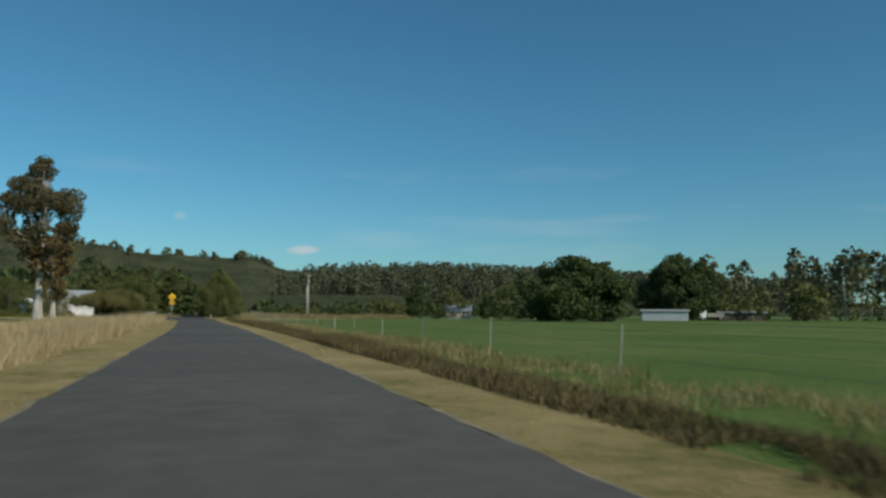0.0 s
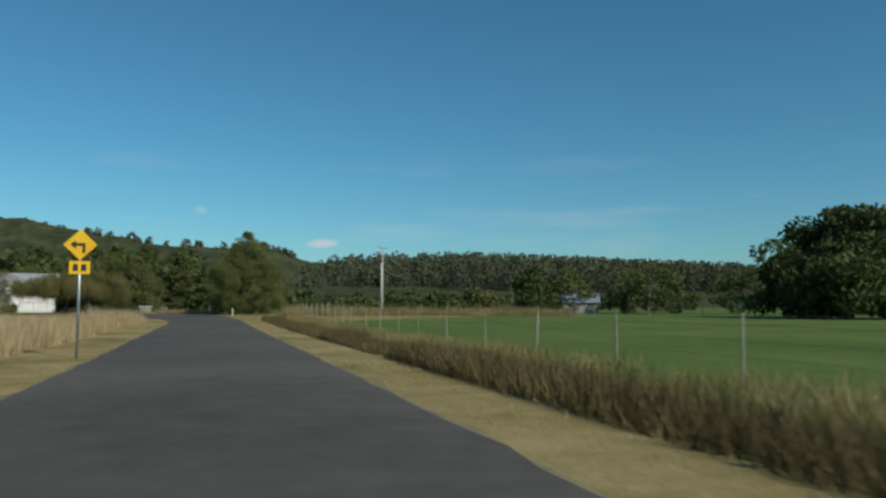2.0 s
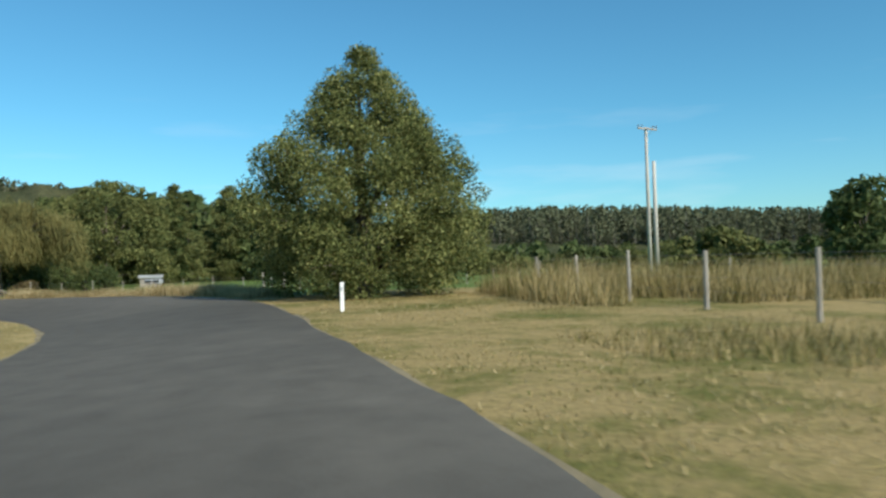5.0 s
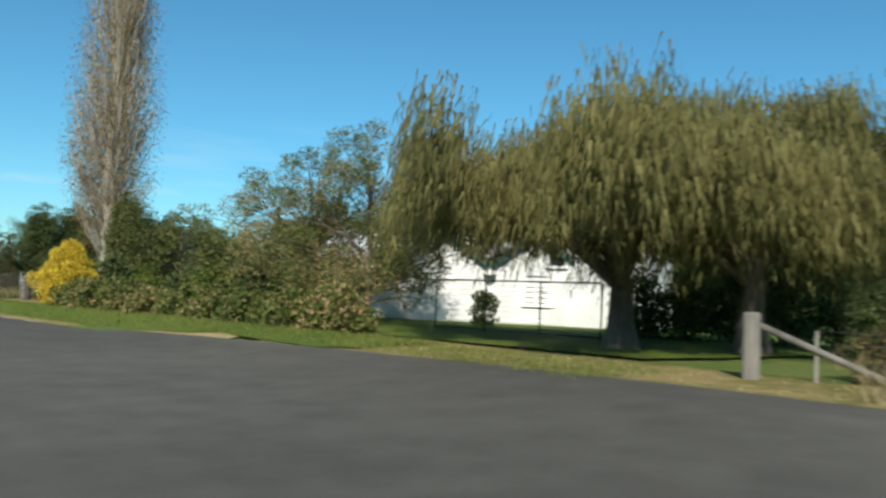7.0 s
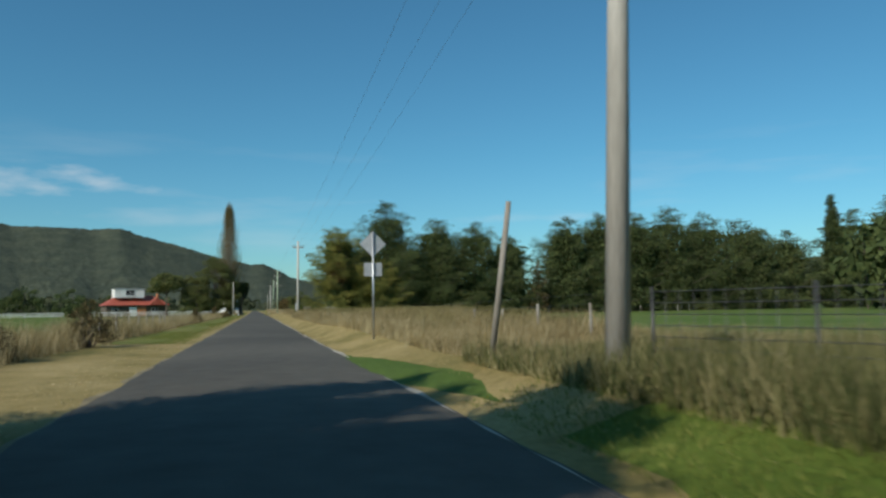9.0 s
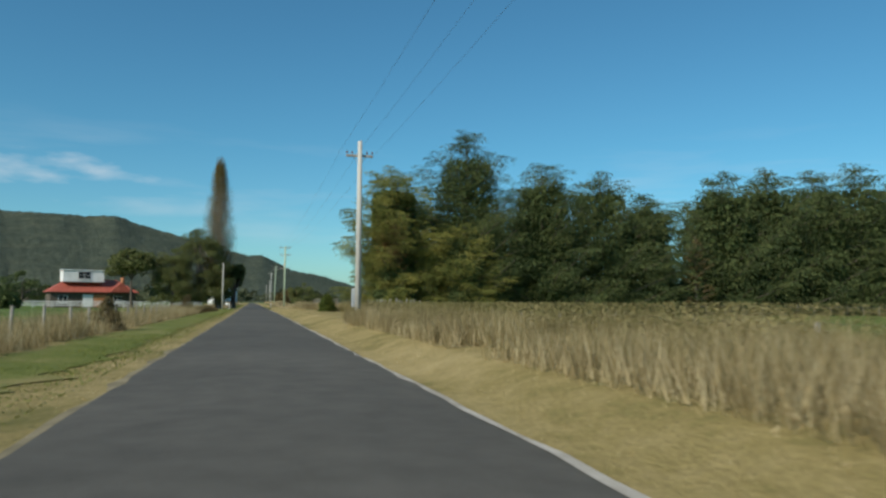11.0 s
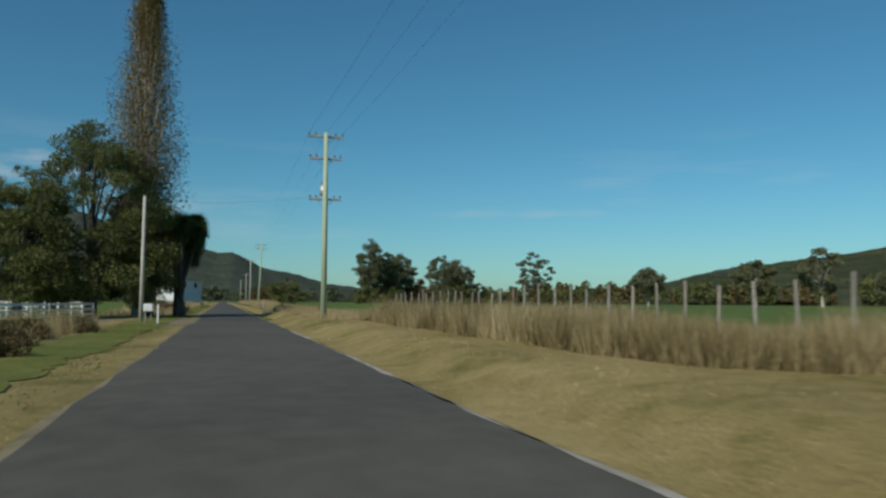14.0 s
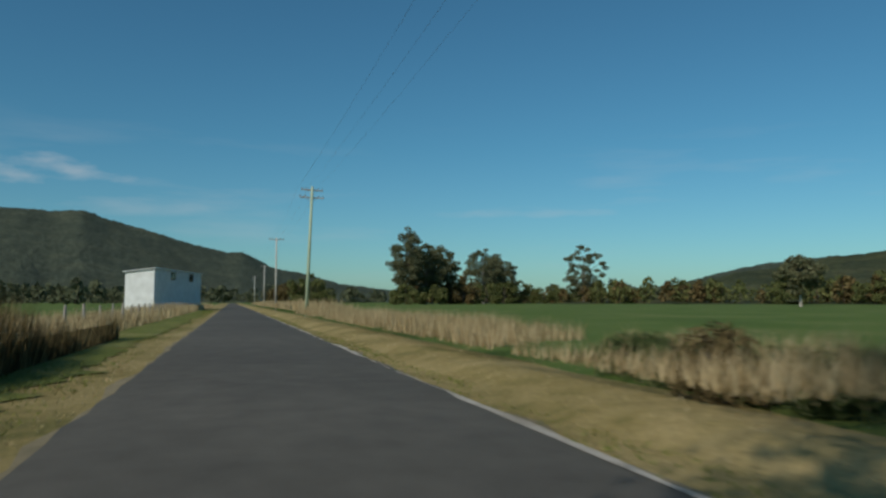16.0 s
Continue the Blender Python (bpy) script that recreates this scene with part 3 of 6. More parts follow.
def strip(name, s0, s1, l0, l1, z0, z1, mat, label, category="ground", jit=0.0, seed=1, step=1.0, cols=2, thick=0.0):
    """A band along the road between two offsets, which may be functions of the way."""
    rng = np.random.default_rng(seed)
    ss = np.arange(s0, s1, step)
    rows = []
    for s in ss:
        a = l0(s) if callable(l0) else l0
        b = l1(s) if callable(l1) else l1
        ja, jb = rng.normal(0, jit, 2) if jit else (0, 0)
        cs = np.linspace(0, 1, cols)
        rows.append([(*at(s, (a + ja) * (1 - c) + (b + jb) * c), z0 * (1 - c) + z1 * c) for c in cs])
    V = np.array(rows).reshape(-1, 3)
    V[:, 2] += lift(V[:, 0], V[:, 1])
    n = len(ss)
    Q = [(i * cols + j, (i + 1) * cols + j, (i + 1) * cols + j + 1, i * cols + j + 1) for i in range(n - 1) for j in range(cols - 1)]
    me = raw_mesh(name, V, np.array(Q))
    for pl in me.polygons:
        pl.use_smooth = True
    up = me.polygons[0].normal.z
    if up < 0:
        me.flip_normals()
    return tagged(link(name, me, mat), label, category, "", "structure")


def grid_sheet(name, x0, y0, x1, y1, n, m, zf, mat, label, category="ground", kind="structure", fine=None):
    gx, gy = np.linspace(x0, x1, n), np.linspace(y0, y1, m)
    if fine is not None:
        gx, gy = np.union1d(gx, fine[0]), np.union1d(gy, fine[1])
        n, m = len(gx), len(gy)
    X, Y = np.meshgrid(gx, gy, indexing="ij")
    V = np.column_stack([X.ravel(), Y.ravel(), zf(X, Y).ravel()])
    i, j = np.meshgrid(np.arange(n - 1), np.arange(m - 1), indexing="ij")
    a = (i * m + j).ravel()
    me = raw_mesh(name, V, np.column_stack([a, a + m, a + m + 1, a + 1]))
    return tagged(link(name, me, mat), label, category, "", kind)


S0, S_END = 0.0, LINE_S[-1]
grid_sheet("ground", -4800, -4800, 4800, 4800, 25, 25, lambda X, Y: lift(X.ravel(), Y.ravel()).reshape(X.shape) - 0.03, M["field"], "green pasture reaching to the hills", fine=(np.arange(-165, 95, 1.5), np.arange(95, 275, 1.5)))
strip("road", S0, S_END, lambda s: -half_left(s), half_right, 0.02, 0.02, M["road"], "narrow sealed country road, dark grey and worn", "road", 0.03, 2, 1.0, 9)
# the crown of the road
road_me = bpy.data.objects["road"].data
co = np.empty(len(road_me.vertices) * 3, np.float32)
road_me.vertices.foreach_get("co", co)
co = co.reshape(-1, 9, 3)
co[:, :, 2] += 0.05 * (1 - np.linspace(-1, 1, 9) ** 2)[None, :]
road_me.vertices.foreach_set("co", co.ravel())
# gravelly edges, mown verges
for nm, sg in (("left", -1), ("right", 1)):
    strip("edge_" + nm, S0, S_END, lambda s: sg * ((half_right(s) if sg > 0 else half_left(s)) - 0.05), lambda s: sg * ((half_right(s) if sg > 0 else half_left(s)) + 0.10), 0.012, 0.004, M["gravel"], "pale gravel edge beside the sealed road", "road edge", 0.06, 3 + sg)
strip("verge_left", S0, S_END, lambda s: -(half_left(s) - 0.15), lambda s: -(half_left(s) + float(np.interp(s, [0, S_BEND0, S_BEND1, S_BEND1 + 40], [2.2, 2.5, 2.2, 4.8]))), 0.0, 0.04, M["verge"], "mown verge of dry yellow grass", "verge", 0.05, 6)
strip("verge_corner", 214, S_BEND1 + 2, lambda s: half_right(s) - 0.15, lambda s: half_right(s) + 3.1, 0.0, 0.0, M["verge_green"], "mown verge of half-green grass on the corner", "verge", 0.05, 7, 1.0, 5)
strip("verge_right", S0, 215, lambda s: half_right(s) - 0.15, lambda s: half_right(s) + 1.9, 0.0, 0.0, M["verge"], "mown verge of dry yellow grass", "verge", 0.05, 7, 1.0, 5)
S_FIELD = LINE_S[near(-258, 180)]


def far_w(s):
    return float(np.interp(s, [S_FIELD - 6, S_FIELD + 6], [11.9, 3.4]))


VF = strip("verge_far", S_BEND1 + 2, S_END, lambda s: half(s) - 0.15, lambda s: half(s) - 0.15 + far_w(s), 0.0, 0.0, M["verge"], "mown verge of dry straw-coloured grass on a low bank", "verge", 0.0, 8, 1.0, 17)
vc = np.empty(len(VF.data.vertices) * 3, np.float32)
VF.data.vertices.foreach_get("co", vc)
vc = vc.reshape(-1, 17, 3)
for i, s in enumerate(np.arange(S_BEND1 + 2, S_END, 1.0)):
    for j in range(17):
        o = half(s) - 0.15 + far_w(s) * j / 16
        vc[i, j, 2] = 0.002 + rise_at(*vc[i, j, :2]) * (s < 350) + bank(s, o) * min(1.0, (half(s) - 0.15 + far_w(s) - o) / 3.0) + 0.02 * math.sin(s * 0.9 + j) * (j > 1)
VF.data.vertices.foreach_set("co", vc.ravel())
strip("paint_edge", S_BEND1 + 12, S_END - 200, lambda s: half(s) - 0.08, lambda s: half(s) - 0.08 + 0.11 * min(1.0, max(0.05, 0.75 + 1.8 * noise.noise((s * 0.16, 0.3, 0.7)))), 0.03, 0.026, M["edge"], "worn pale line along the edge of the road", "road marking", 0.03, 9)

# ---- kinds of things ----
def power_pole(x, y, h, mat, arms, rz=0.0, r=0.15, label="", trafo=False, box_at=None, lean=0.0):
    e = root("power_pole", x, y, 0, rz, label, "power pole", "power poles along the road")
    if lean:
        e.matrix_world = pose(x, y, rise_at(x, y), 0, lean, rz)
    rod("pole", mat, e, (0, 0, -0.3), (0, 0, h), r, r * 0.66, 12)
    for z, w in arms:
        bm = bmesh.new()
        box(bm, 0, -0.13, z, w, 0.09, 0.11, bev=0.01)
        arm = part("crossarm", bm, M["timber"], e, "weathered timber crossarm")
        for k in (-0.47, -0.28, 0.28, 0.47):
            bm = bmesh.new()
            cyl(bm, (k * w, -0.13, z + 0.05), (k * w, -0.13, z + 0.14), 0.012, 0.012, 6)
            cyl(bm, (k * w, -0.13, z + 0.12), (k * w, -0.13, z + 0.17), 0.05, 0.045, 8)
            cyl(bm, (k * w, -0.13, z + 0.17), (k * w, -0.13, z + 0.23), 0.035, 0.03, 8)
            part("insulator", bm, M["insulator"], arm, "brown porcelain insulator")
        for sg in (-1, 1):
            bm = bmesh.new()
            cyl(bm, (0, -0.15, z - 0.45), (sg * w * 0.25, -0.15, z - 0.03), 0.014, 0.014, 5)
            part("brace", bm, M["metal"], arm)
    if trafo:
        t = rod("transformer", M["sign_back"], e, (0.06, -0.34, h - 3.35), (0.06, -0.34, h - 2.8), 0.2, 0.2, 14, "grey pole transformer")
        for k in (-0.1, 0.1):
            rod("bushing", M["insulator"], t, (0.06 + k, -0.34, h - 2.8), (0.06 + k, -0.34, h - 2.6), 0.035, 0.022, 8)
    if box_at:
        boxed("meter_box", M["sign_back"], e, (0.34, 0.16, 0.9), (0.1, -0.23, box_at), bev=0.02, label="grey steel box on the pole")
    bm = bmesh.new()
    cyl(bm, (r * 0.8, 0, 0.1), (r * 0.65, 0, h * 0.62), 0.02, 0.02, 5)
    part("cable_guard", bm, M["dark_metal"], e)
    return e


def wire(a, b, sag, label="black overhead power line", r=0.0045):
    t = np.linspace(0, 1, 17)[:, None]
    p = np.asarray(a) * (1 - t) + np.asarray(b) * t
    p[:, 2] -= sag * 4 * (t * (1 - t))[:, 0]
    return tagged(link("power_line", tubes("power_line", [(p, np.full(17, r))], 4), M["wire"]), label, "power line", "overhead wires")


def post_mesh(h, r, square=False):
    bm = bmesh.new()
    if square:
        box(bm, 0, 0, h / 2 - 0.1, 2 * r, 2 * r, h + 0.2, bev=0.012)
    else:
        cyl(bm, (0, 0, -0.2), (0, 0, h), r * 1.08, r * 0.92, 8)
    me = bpy.data.meshes.new("post")
    bm.to_mesh(me)
    bm.free()
    me.materials.append(M["timber"])
    return me


def fence(p0, p1, step, h, r, wires, seed, label, mid=None, rail=None, jitter=0.08, name="fence", z0=0.0):
    """Posts in a line with strained wires, or rails."""
    rng = np.random.default_rng(seed)
    p0, p1 = np.array(p0, float), np.array(p1, float)
    L = np.linalg.norm(p1 - p0)
    n = max(2, int(round(L / step)) + 1)
    rz = math.degrees(math.atan2(p1[1] - p0[1], p1[0] - p0[0]))
    e = root(name, p0[0], p0[1], z0, rz, label, "fence")
    me = post_mesh(h, r)
    if rail:
        me.materials[0] = rail
    up = [rise_at(*(p0 + (p1 - p0) * i / (n - 1))) - rise_at(*p0) for i in range(n)]
    for i in range(n):
        o = new("post", me)
        o.parent = e
        o.matrix_local = pose(L * i / (n - 1), rng.normal(0, 0.03), up[i] + rng.normal(0, 0.03), rng.normal(0, 1.5), rng.normal(0, 1.5), rng.uniform(0, 90)) @ Matrix.Diagonal((rng.uniform(0.85, 1.15),) * 2 + (rng.uniform(1 - jitter, 1 + jitter), 1))
    for k, z in enumerate(wires):
        if rail:
            boxed("rail", rail, e, (L, 0.04, 0.13), (L / 2, -r - 0.02, z), bev=0.006)
        else:
            pts = np.column_stack([np.linspace(0, L, n), np.full(n, -r), z + np.array(up) + rng.normal(0, 0.008, n)])
            link("wire", tubes("wire", [(pts, np.full(n, 0.003))], 4), M["wire"], e)
    return e


def guide_post(x, y, h=1.0, rz=0.0):
    e = root("guide_post", x, y, 0, rz, "white roadside guide post with a small reflector", "guide post", "guide posts")
    bm = bmesh.new()
    box(bm, 0, 0, h / 2 - 0.1, 0.10, 0.05, h + 0.2, bev=0.012)
    part("post", bm, M["white_paint"], e)
    boxed("reflector", M["sign_back"], e, (0.05, 0.012, 0.1), (0, -0.030, h - 0.16), bev=0.004)
    return e


def window(parent, w, h, at_, panes=2, rz=0.0, sash=True):
    """A framed window set in a wall that faces -y of its parent."""
    fr = bmesh.new()
    x, y, z = at_
    t = 0.07
    for dx in (-w / 2, w / 2):
        box(fr, x + dx, y, z, t, 0.10, h + t)
    for dz in (-h / 2, h / 2):
        box(fr, x, y, z + dz, w - t, 0.098, t)
    for k in range(1, panes):
        box(fr, x - w / 2 + w * k / panes, y, z, t * 0.7, 0.09, h - t)
    if sash:
        box(fr, x, y - 0.004, z, w - t, 0.07, t * 0.6)
    ob = part("window_frame", fr, M["white_paint"], parent)
    for k in range(panes):
        boxed("pane", M["glass"], ob, (w / panes - t, 0.02, h - t), (x - w / 2 + w * (k + 0.5) / panes, y + 0.02, z))
    boxed("sill", M["white_paint"], ob, (w + 0.2, 0.16, 0.05), (x, y - 0.04, z - h / 2 - 0.05), bev=0.01)
    return ob


def gable_roof(parent, L, D, z, rise, over, mat, cx=0.0, cy=0.0, along_x=True, label="", ribs=0):
    """Two roof slopes with thickness; the ridge runs along x or y."""
    bm = bmesh.new()
    a, b = (L, D) if along_x else (D, L)
    hl, hd = a / 2 + over, b / 2 + over
    slope = rise / (b / 2)
    th = 0.08
    for sg in (-1, 1):
        pts = [(-hl, sg * hd, z - over * slope), (hl, sg * hd, z - over * slope), (hl, 0, z + rise), (-hl, 0, z + rise)]
        vs = [bm.verts.new(p) for p in pts] + [bm.verts.new((p[0], p[1], p[2] + th)) for p in pts]
        for fcs in ((0, 1, 2, 3), (4, 5, 6, 7), (0, 1, 5, 4), (1, 2, 6, 5), (2, 3, 7, 6), (3, 0, 4, 7)):
            bm.faces.new([vs[i] for i in fcs])
        for k in range(ribs):
            xx = -hl + 2 * hl * (k + 0.5) / ribs
            ang = math.degrees(math.atan2(rise + over * slope, hd))
            box(bm, xx, sg * hd / 2, z + (rise - over * slope) / 2 + th + 0.01, 0.05, math.hypot(hd, rise + over * slope), 0.03, 0, -sg * ang)
    m = pose(cx, cy, 0, 0, 0, 0 if along_x else 90)
    bmesh.ops.transform(bm, matrix=m, verts=bm.verts)
    return part("roof", bm, mat, parent, label)


def walls(parent, L, D, h, mat, cx=0.0, cy=0.0, gable=0.0, along_x=True, label="", boards=0):
    """Four walls as a solid shell, with gable ends where a rise is given, and weatherboard laps."""
    bm = bmesh.new()
    box(bm, cx, cy, h / 2 - 0.1, L, D, h + 0.2)
    if gable:
        for sg in (-1, 1):
            if along_x:
                p = [(cx + sg * L / 2, cy - D / 2, h), (cx + sg * L / 2, cy + D / 2, h), (cx + sg * L / 2, cy, h + gable)]
                q = [(a - sg * 0.15, b, c) for a, b, c in p]
            else:
                p = [(cx - L / 2, cy + sg * D / 2, h), (cx + L / 2, cy + sg * D / 2, h), (cx, cy + sg * D / 2, h + gable)]
                q = [(a, b - sg * 0.15, c) for a, b, c in p]
            v = [bm.verts.new(k) for k in p + q]
            for fcs in ((0, 1, 2), (3, 4, 5), (0, 1, 4, 3), (1, 2, 5, 4), (2, 0, 3, 5)):
                bm.faces.new([v[i] for i in fcs])
    ob = part("wall", bm, mat, parent, label)
    for k in range(boards):
        boxed("weatherboard", mat, ob, (L, 0.02, (h / boards) * 0.82), (cx, cy - D / 2 - 0.012, 0.15 + (h - 0.2) * k / boards), rx=-2)
    return ob


def scatter(rng, s0, s1, l0, l1, n, z=0.0):
    """Points strewn along the road between two offsets."""
    s = rng.uniform(s0, s1, n)
    u = rng.uniform(0, 1, n)
    k = np.clip(s, 0, len(LINE) - 2).astype(int)
    a = np.array([l0(q) for q in s]) if callable(l0) else l0
    b = np.array([l1(q) for q in s]) if callable(l1) else l1
    off = a + (b - a) * u
    p = LINE[k] + TAN[k] * (s - k)[:, None] + NOR[k] * off[:, None]
    zz = np.array([bank(q, o) if o > 0 else 0.0 for q, o in zip(s, off)])
    return np.column_stack([p, z + zz])


def forest(name, bases, h, leaf, seed, label, nleaf=70, size=1.1, trunk=0.45, spread=0.22, bark=None, category="woodland"):
    """Many far trees as one stand: a bare stem each and a loose crown."""
    rng = np.random.default_rng(seed)
    n = len(bases)
    hh = h * rng.uniform(0.6, 1.35, n)
    V, Q = [], []
    w = hh * 0.011
    for dx, dy in ((1, 0), (0, 1)):
        d = np.column_stack([w * dx, w * dy, 0 * w])
        top = bases + np.column_stack([rng.normal(0, 0.3, n), rng.normal(0, 0.3, n), hh * 0.85])
        V.append(np.stack([bases - d, bases + d, top + d * 0.4, top - d * 0.4], 1).reshape(-1, 3))
    V = np.concatenate(V)
    e = root(name, 0, 0, 0, 0, label, category, "", "stuff")
    link("stems", raw_mesh("stems", V, np.arange(len(V)).reshape(-1, 4)), bark or M["pale_bark"], e)
    k = np.repeat(np.arange(n), nleaf)
    t = rng.beta(1.6, 1.3, n * nleaf)
    r = hh[k] * spread * np.interp(t, [0, 0.25, 0.6, 0.9, 1], [0.45, 1, 0.9, 0.5, 0.15]) * rng.uniform(0.2, 1, n * nleaf) ** 0.6
    lob = rng.uniform(0, 2 * np.pi, (n, 5))
    a = lob[k, rng.integers(0, 5, n * nleaf)] + rng.normal(0, 0.45, n * nleaf)
    P = bases[k] + np.column_stack([r * np.cos(a), r * np.sin(a), hh[k] * (trunk + (1 - trunk) * t)])
    U, W = leaf_axes(rng, len(P), size, 0.7)
    sc = (hh[k] / h)[:, None]
    link("crowns", diamonds("crowns", P, U * sc, W * sc), leaf, e)
    return e

# ---- side road, patches of ground, hills ----
def patch(name, pts, z, mat, label, category="ground"):
    """A flat piece of ground with a ragged outline."""
    rng = np.random.default_rng(len(name))
    c = np.mean(pts, 0)
    p, _ = spline(list(pts) + [pts[0]], 0.8)
    p = p + rng.normal(0, 0.06, p.shape)
    bm = bmesh.new()
    vs = [bm.verts.new((q[0], q[1], z)) for q in p]
    bm.faces.new(vs)
    bmesh.ops.triangulate(bm, faces=bm.faces)
    for _ in range(5):
        long = [ed for ed in bm.edges if ed.calc_length() > 2.0]
        if long:
            bmesh.ops.subdivide_edges(bm, edges=long, cuts=1)
            bmesh.ops.triangulate(bm, faces=bm.faces)
    up = lift([v.co.x for v in bm.verts], [v.co.y for v in bm.verts])
    for v, u in zip(bm.verts, up):
        v.co.z += u
    ob = part(name, bm, mat)
    if ob.data.polygons[0].normal.z < 0:
        ob.data.flip_normals()
    return tagged(ob, label, category, "", "structure")


patch("corner_grass", [(-3.9, 147), (-4.3, 152), (-5.5, 157), (0, 160), (8, 157), (24, 148), (20, 136), (10, 128), (-0.6, 118), (-1.2, 130), (-2.6, 138)], -0.014, M["verge_green"], "dry cut grass on the corner", "verge")
patch("inner_corner", [(-8.5, 122), (-10.6, 138), (-14.5, 148.0), (-20, 153.8), (-27, 158), (-40, 160.5), (-40, 150), (-20, 130), (-14, 118)], -0.012, M["verge"], "bleached dry grass inside the bend", "verge")
patch("house_lawn", [(-24, 168.6), (-34, 169.2), (-46, 170.5), (-48, 178), (-44, 186), (-30, 184), (-22, 178)], 0.03, M["lawn"], "green lawn in front of the white house", "lawn")
patch("driveway", [(-239.5, 176.7), (-244, 177.25), (-252, 177.9), (-258.5, 178.3), (-261, 175), (-257.5, 170.4), (-248, 169.6), (-241, 173)], 0.032, M["gravel"], "pale gravel driveway entrance", "driveway")
strip("lawn_verge", S_BEND1 - 2, LINE_S[near(-70, 166)], lambda s: half_right(s) + 0.2, lambda s: half_right(s) + 2.2, 0.02, 0.045, M["lawn"], "bright green mown grass beside the road", "verge", 0.12, 14, 1.0, 9)
strip("green_verge", LINE_S[near(-95, 168)], LINE_S[near(-400, 191)], lambda s: -(half_left(s) + 1.25 + 0.35 * noise.noise((s * 0.21, 1.7, 0.2))), lambda s: -(half_left(s) + 3.5 + 0.5 * noise.noise((s * 0.17, 5.7, 0.9))), 0.034, 0.05, M["verge_band"], "greener strip of mown grass along the verge", "verge", 0.2, 16, 0.5, 5)
strip("dry_bank", S0, S_BEND0 - 2, lambda s: -(half(s) + 2.0), lambda s: -(half(s) + 16), 0.03, 0.0, M["dryfield"], "dry rough pasture beside the road", "pasture", 0.3, 15, 2.0)


def canopy_mat(name, cols):
    m, nt, p = base_mat(name, 0.95, 0, 0.1)
    v = place_vec(nt)
    a = noise_tex(nt, 0.012, 6, v, 0.65)
    b = noise_tex(nt, 0.11, 5, v, 0.7)
    r = ramp(nt, cols)
    nt.links.new(a.outputs[0], r.inputs[0])
    g = ramp(nt, [(0.3, (0.35,) * 3), (0.7, (1.25,) * 3)])
    nt.links.new(b.outputs[0], g.inputs[0])
    nt.links.new(mixc(nt, 1.0, r.outputs[0], g.outputs[0], 'MULTIPLY'), p.inputs["Base Color"])
    bump(nt, p, b.outputs[0], 1.0, 6.0)
    return m


# canopy greens are raised and blued: air haze mixed into the base colour
M["canopy"] = canopy_mat("hazy_hill_forest", [(0.35, (0.066, 0.082, 0.058)), (0.55, (0.088, 0.104, 0.07)), (0.75, (0.122, 0.132, 0.084))])
M["hill_pasture"] = canopy_mat("hill_pasture", [(0.35, (0.05, 0.062, 0.03)), (0.5, (0.08, 0.09, 0.04)), (0.7, (0.13, 0.125, 0.06))])


def ridge(name, cx, cy, prof, D, depth, mat, label, rough=3.5, step=0.25, seed=3):
    """A far range: its height over each bearing, with an uneven wooded skin."""
    rng = np.random.default_rng(seed)
    az = np.arange(prof[0][0], prof[-1][0], step)
    el = np.interp(az, [p[0] for p in prof], [p[1] for p in prof])
    n, m = len(az), 60
    t = np.linspace(0, 1.25, m)
    sm = np.where(t <= 1, np.clip(t, 0, 1) ** 1.3, 1 - 0.6 * (t - 1))
    lo = np.interp(az, np.linspace(az[0], az[-1], 60), rng.normal(0, 1, 60))
    R = D - depth * (1 - t[None, :]) + 60 * lo[:, None] * (t[None, :] > 0.1)
    Z = 1.06 * D * np.tan(np.radians(el))[:, None] * sm[None, :]
    Z = Z + rough * rng.uniform(-0.5, 0.9, (n, m)) * np.clip(Z / 30 - 0.1, 0, 1) + 8 * lo[:, None] * np.sin(3 * t)[None, :] * np.clip(Z / 60 - 0.15, 0, 1)
    A = np.radians(az)[:, None]
    V = np.stack([cx - np.sin(A) * R, cy + np.cos(A) * R, Z - 1.0], -1).reshape(-1, 3)
    i, j = np.meshgrid(np.arange(n - 1), np.arange(m - 1), indexing="ij")
    a = (i * m + j).ravel()
    me = raw_mesh(name, V, np.column_stack([a, a + m, a + m + 1, a + 1]))
    return tagged(link(name, me, mat), label, "hill", "", "structure")


ridge("backdrop_mountain", -269, 180, [(66, 0.3), (73.5, 0.8), (77.8, 1.3), (80.3, 2.0), (82.8, 2.5), (84.9, 3.5), (86.1, 3.45), (88.8, 4.0), (92.7, 5.1), (95.6, 6.0), (100.6, 5.9), (105, 6.3), (115, 6.0), (130, 5.0), (150, 3.0), (170, 1.5)],
      2600, 1500, M["canopy"], "dark forested mountain range beyond the valley")
ridge("backdrop_range", -269, 180, [(-40, 1.5), (-10, 2.0), (15, 2.4), (30, 2.9), (39, 3.0), (42.3, 2.9), (46, 2.6), (48.6, 2.2), (51, 1.6), (53, 1.1), (55, 0.7), (58, 0.3), (63, 0.12), (70, 0.04), (76, 0.0)],
      2500, 1300, M["canopy"], "low forested range on the far side", seed=5)
ridge("backdrop_hill", 0, 0, [(-14, 2.2), (-6, 2.9), (-4, 3.2), (-2.5, 3.45), (-1, 3.9), (2.4, 4.0), (5, 3.9), (8, 4.3), (11.3, 4.5), (15, 5.2), (20, 5.5), (30, 4.5), (40, 3.0), (48, 1.9), (54, 0.9), (60, 0.3), (66, 0.06), (70, 0.0)],
      1500, 800, M["hill_pasture"], "pasture hill with scattered trees on top", 1.2, 0.25, 7)
# a wooded rise behind the fields
def rise_z(x, y):
    return np.clip((y - 594 - 0.25 * np.abs(x - 180)) / 468, 0, 1.6) ** 1.2 * 34 - 0.5


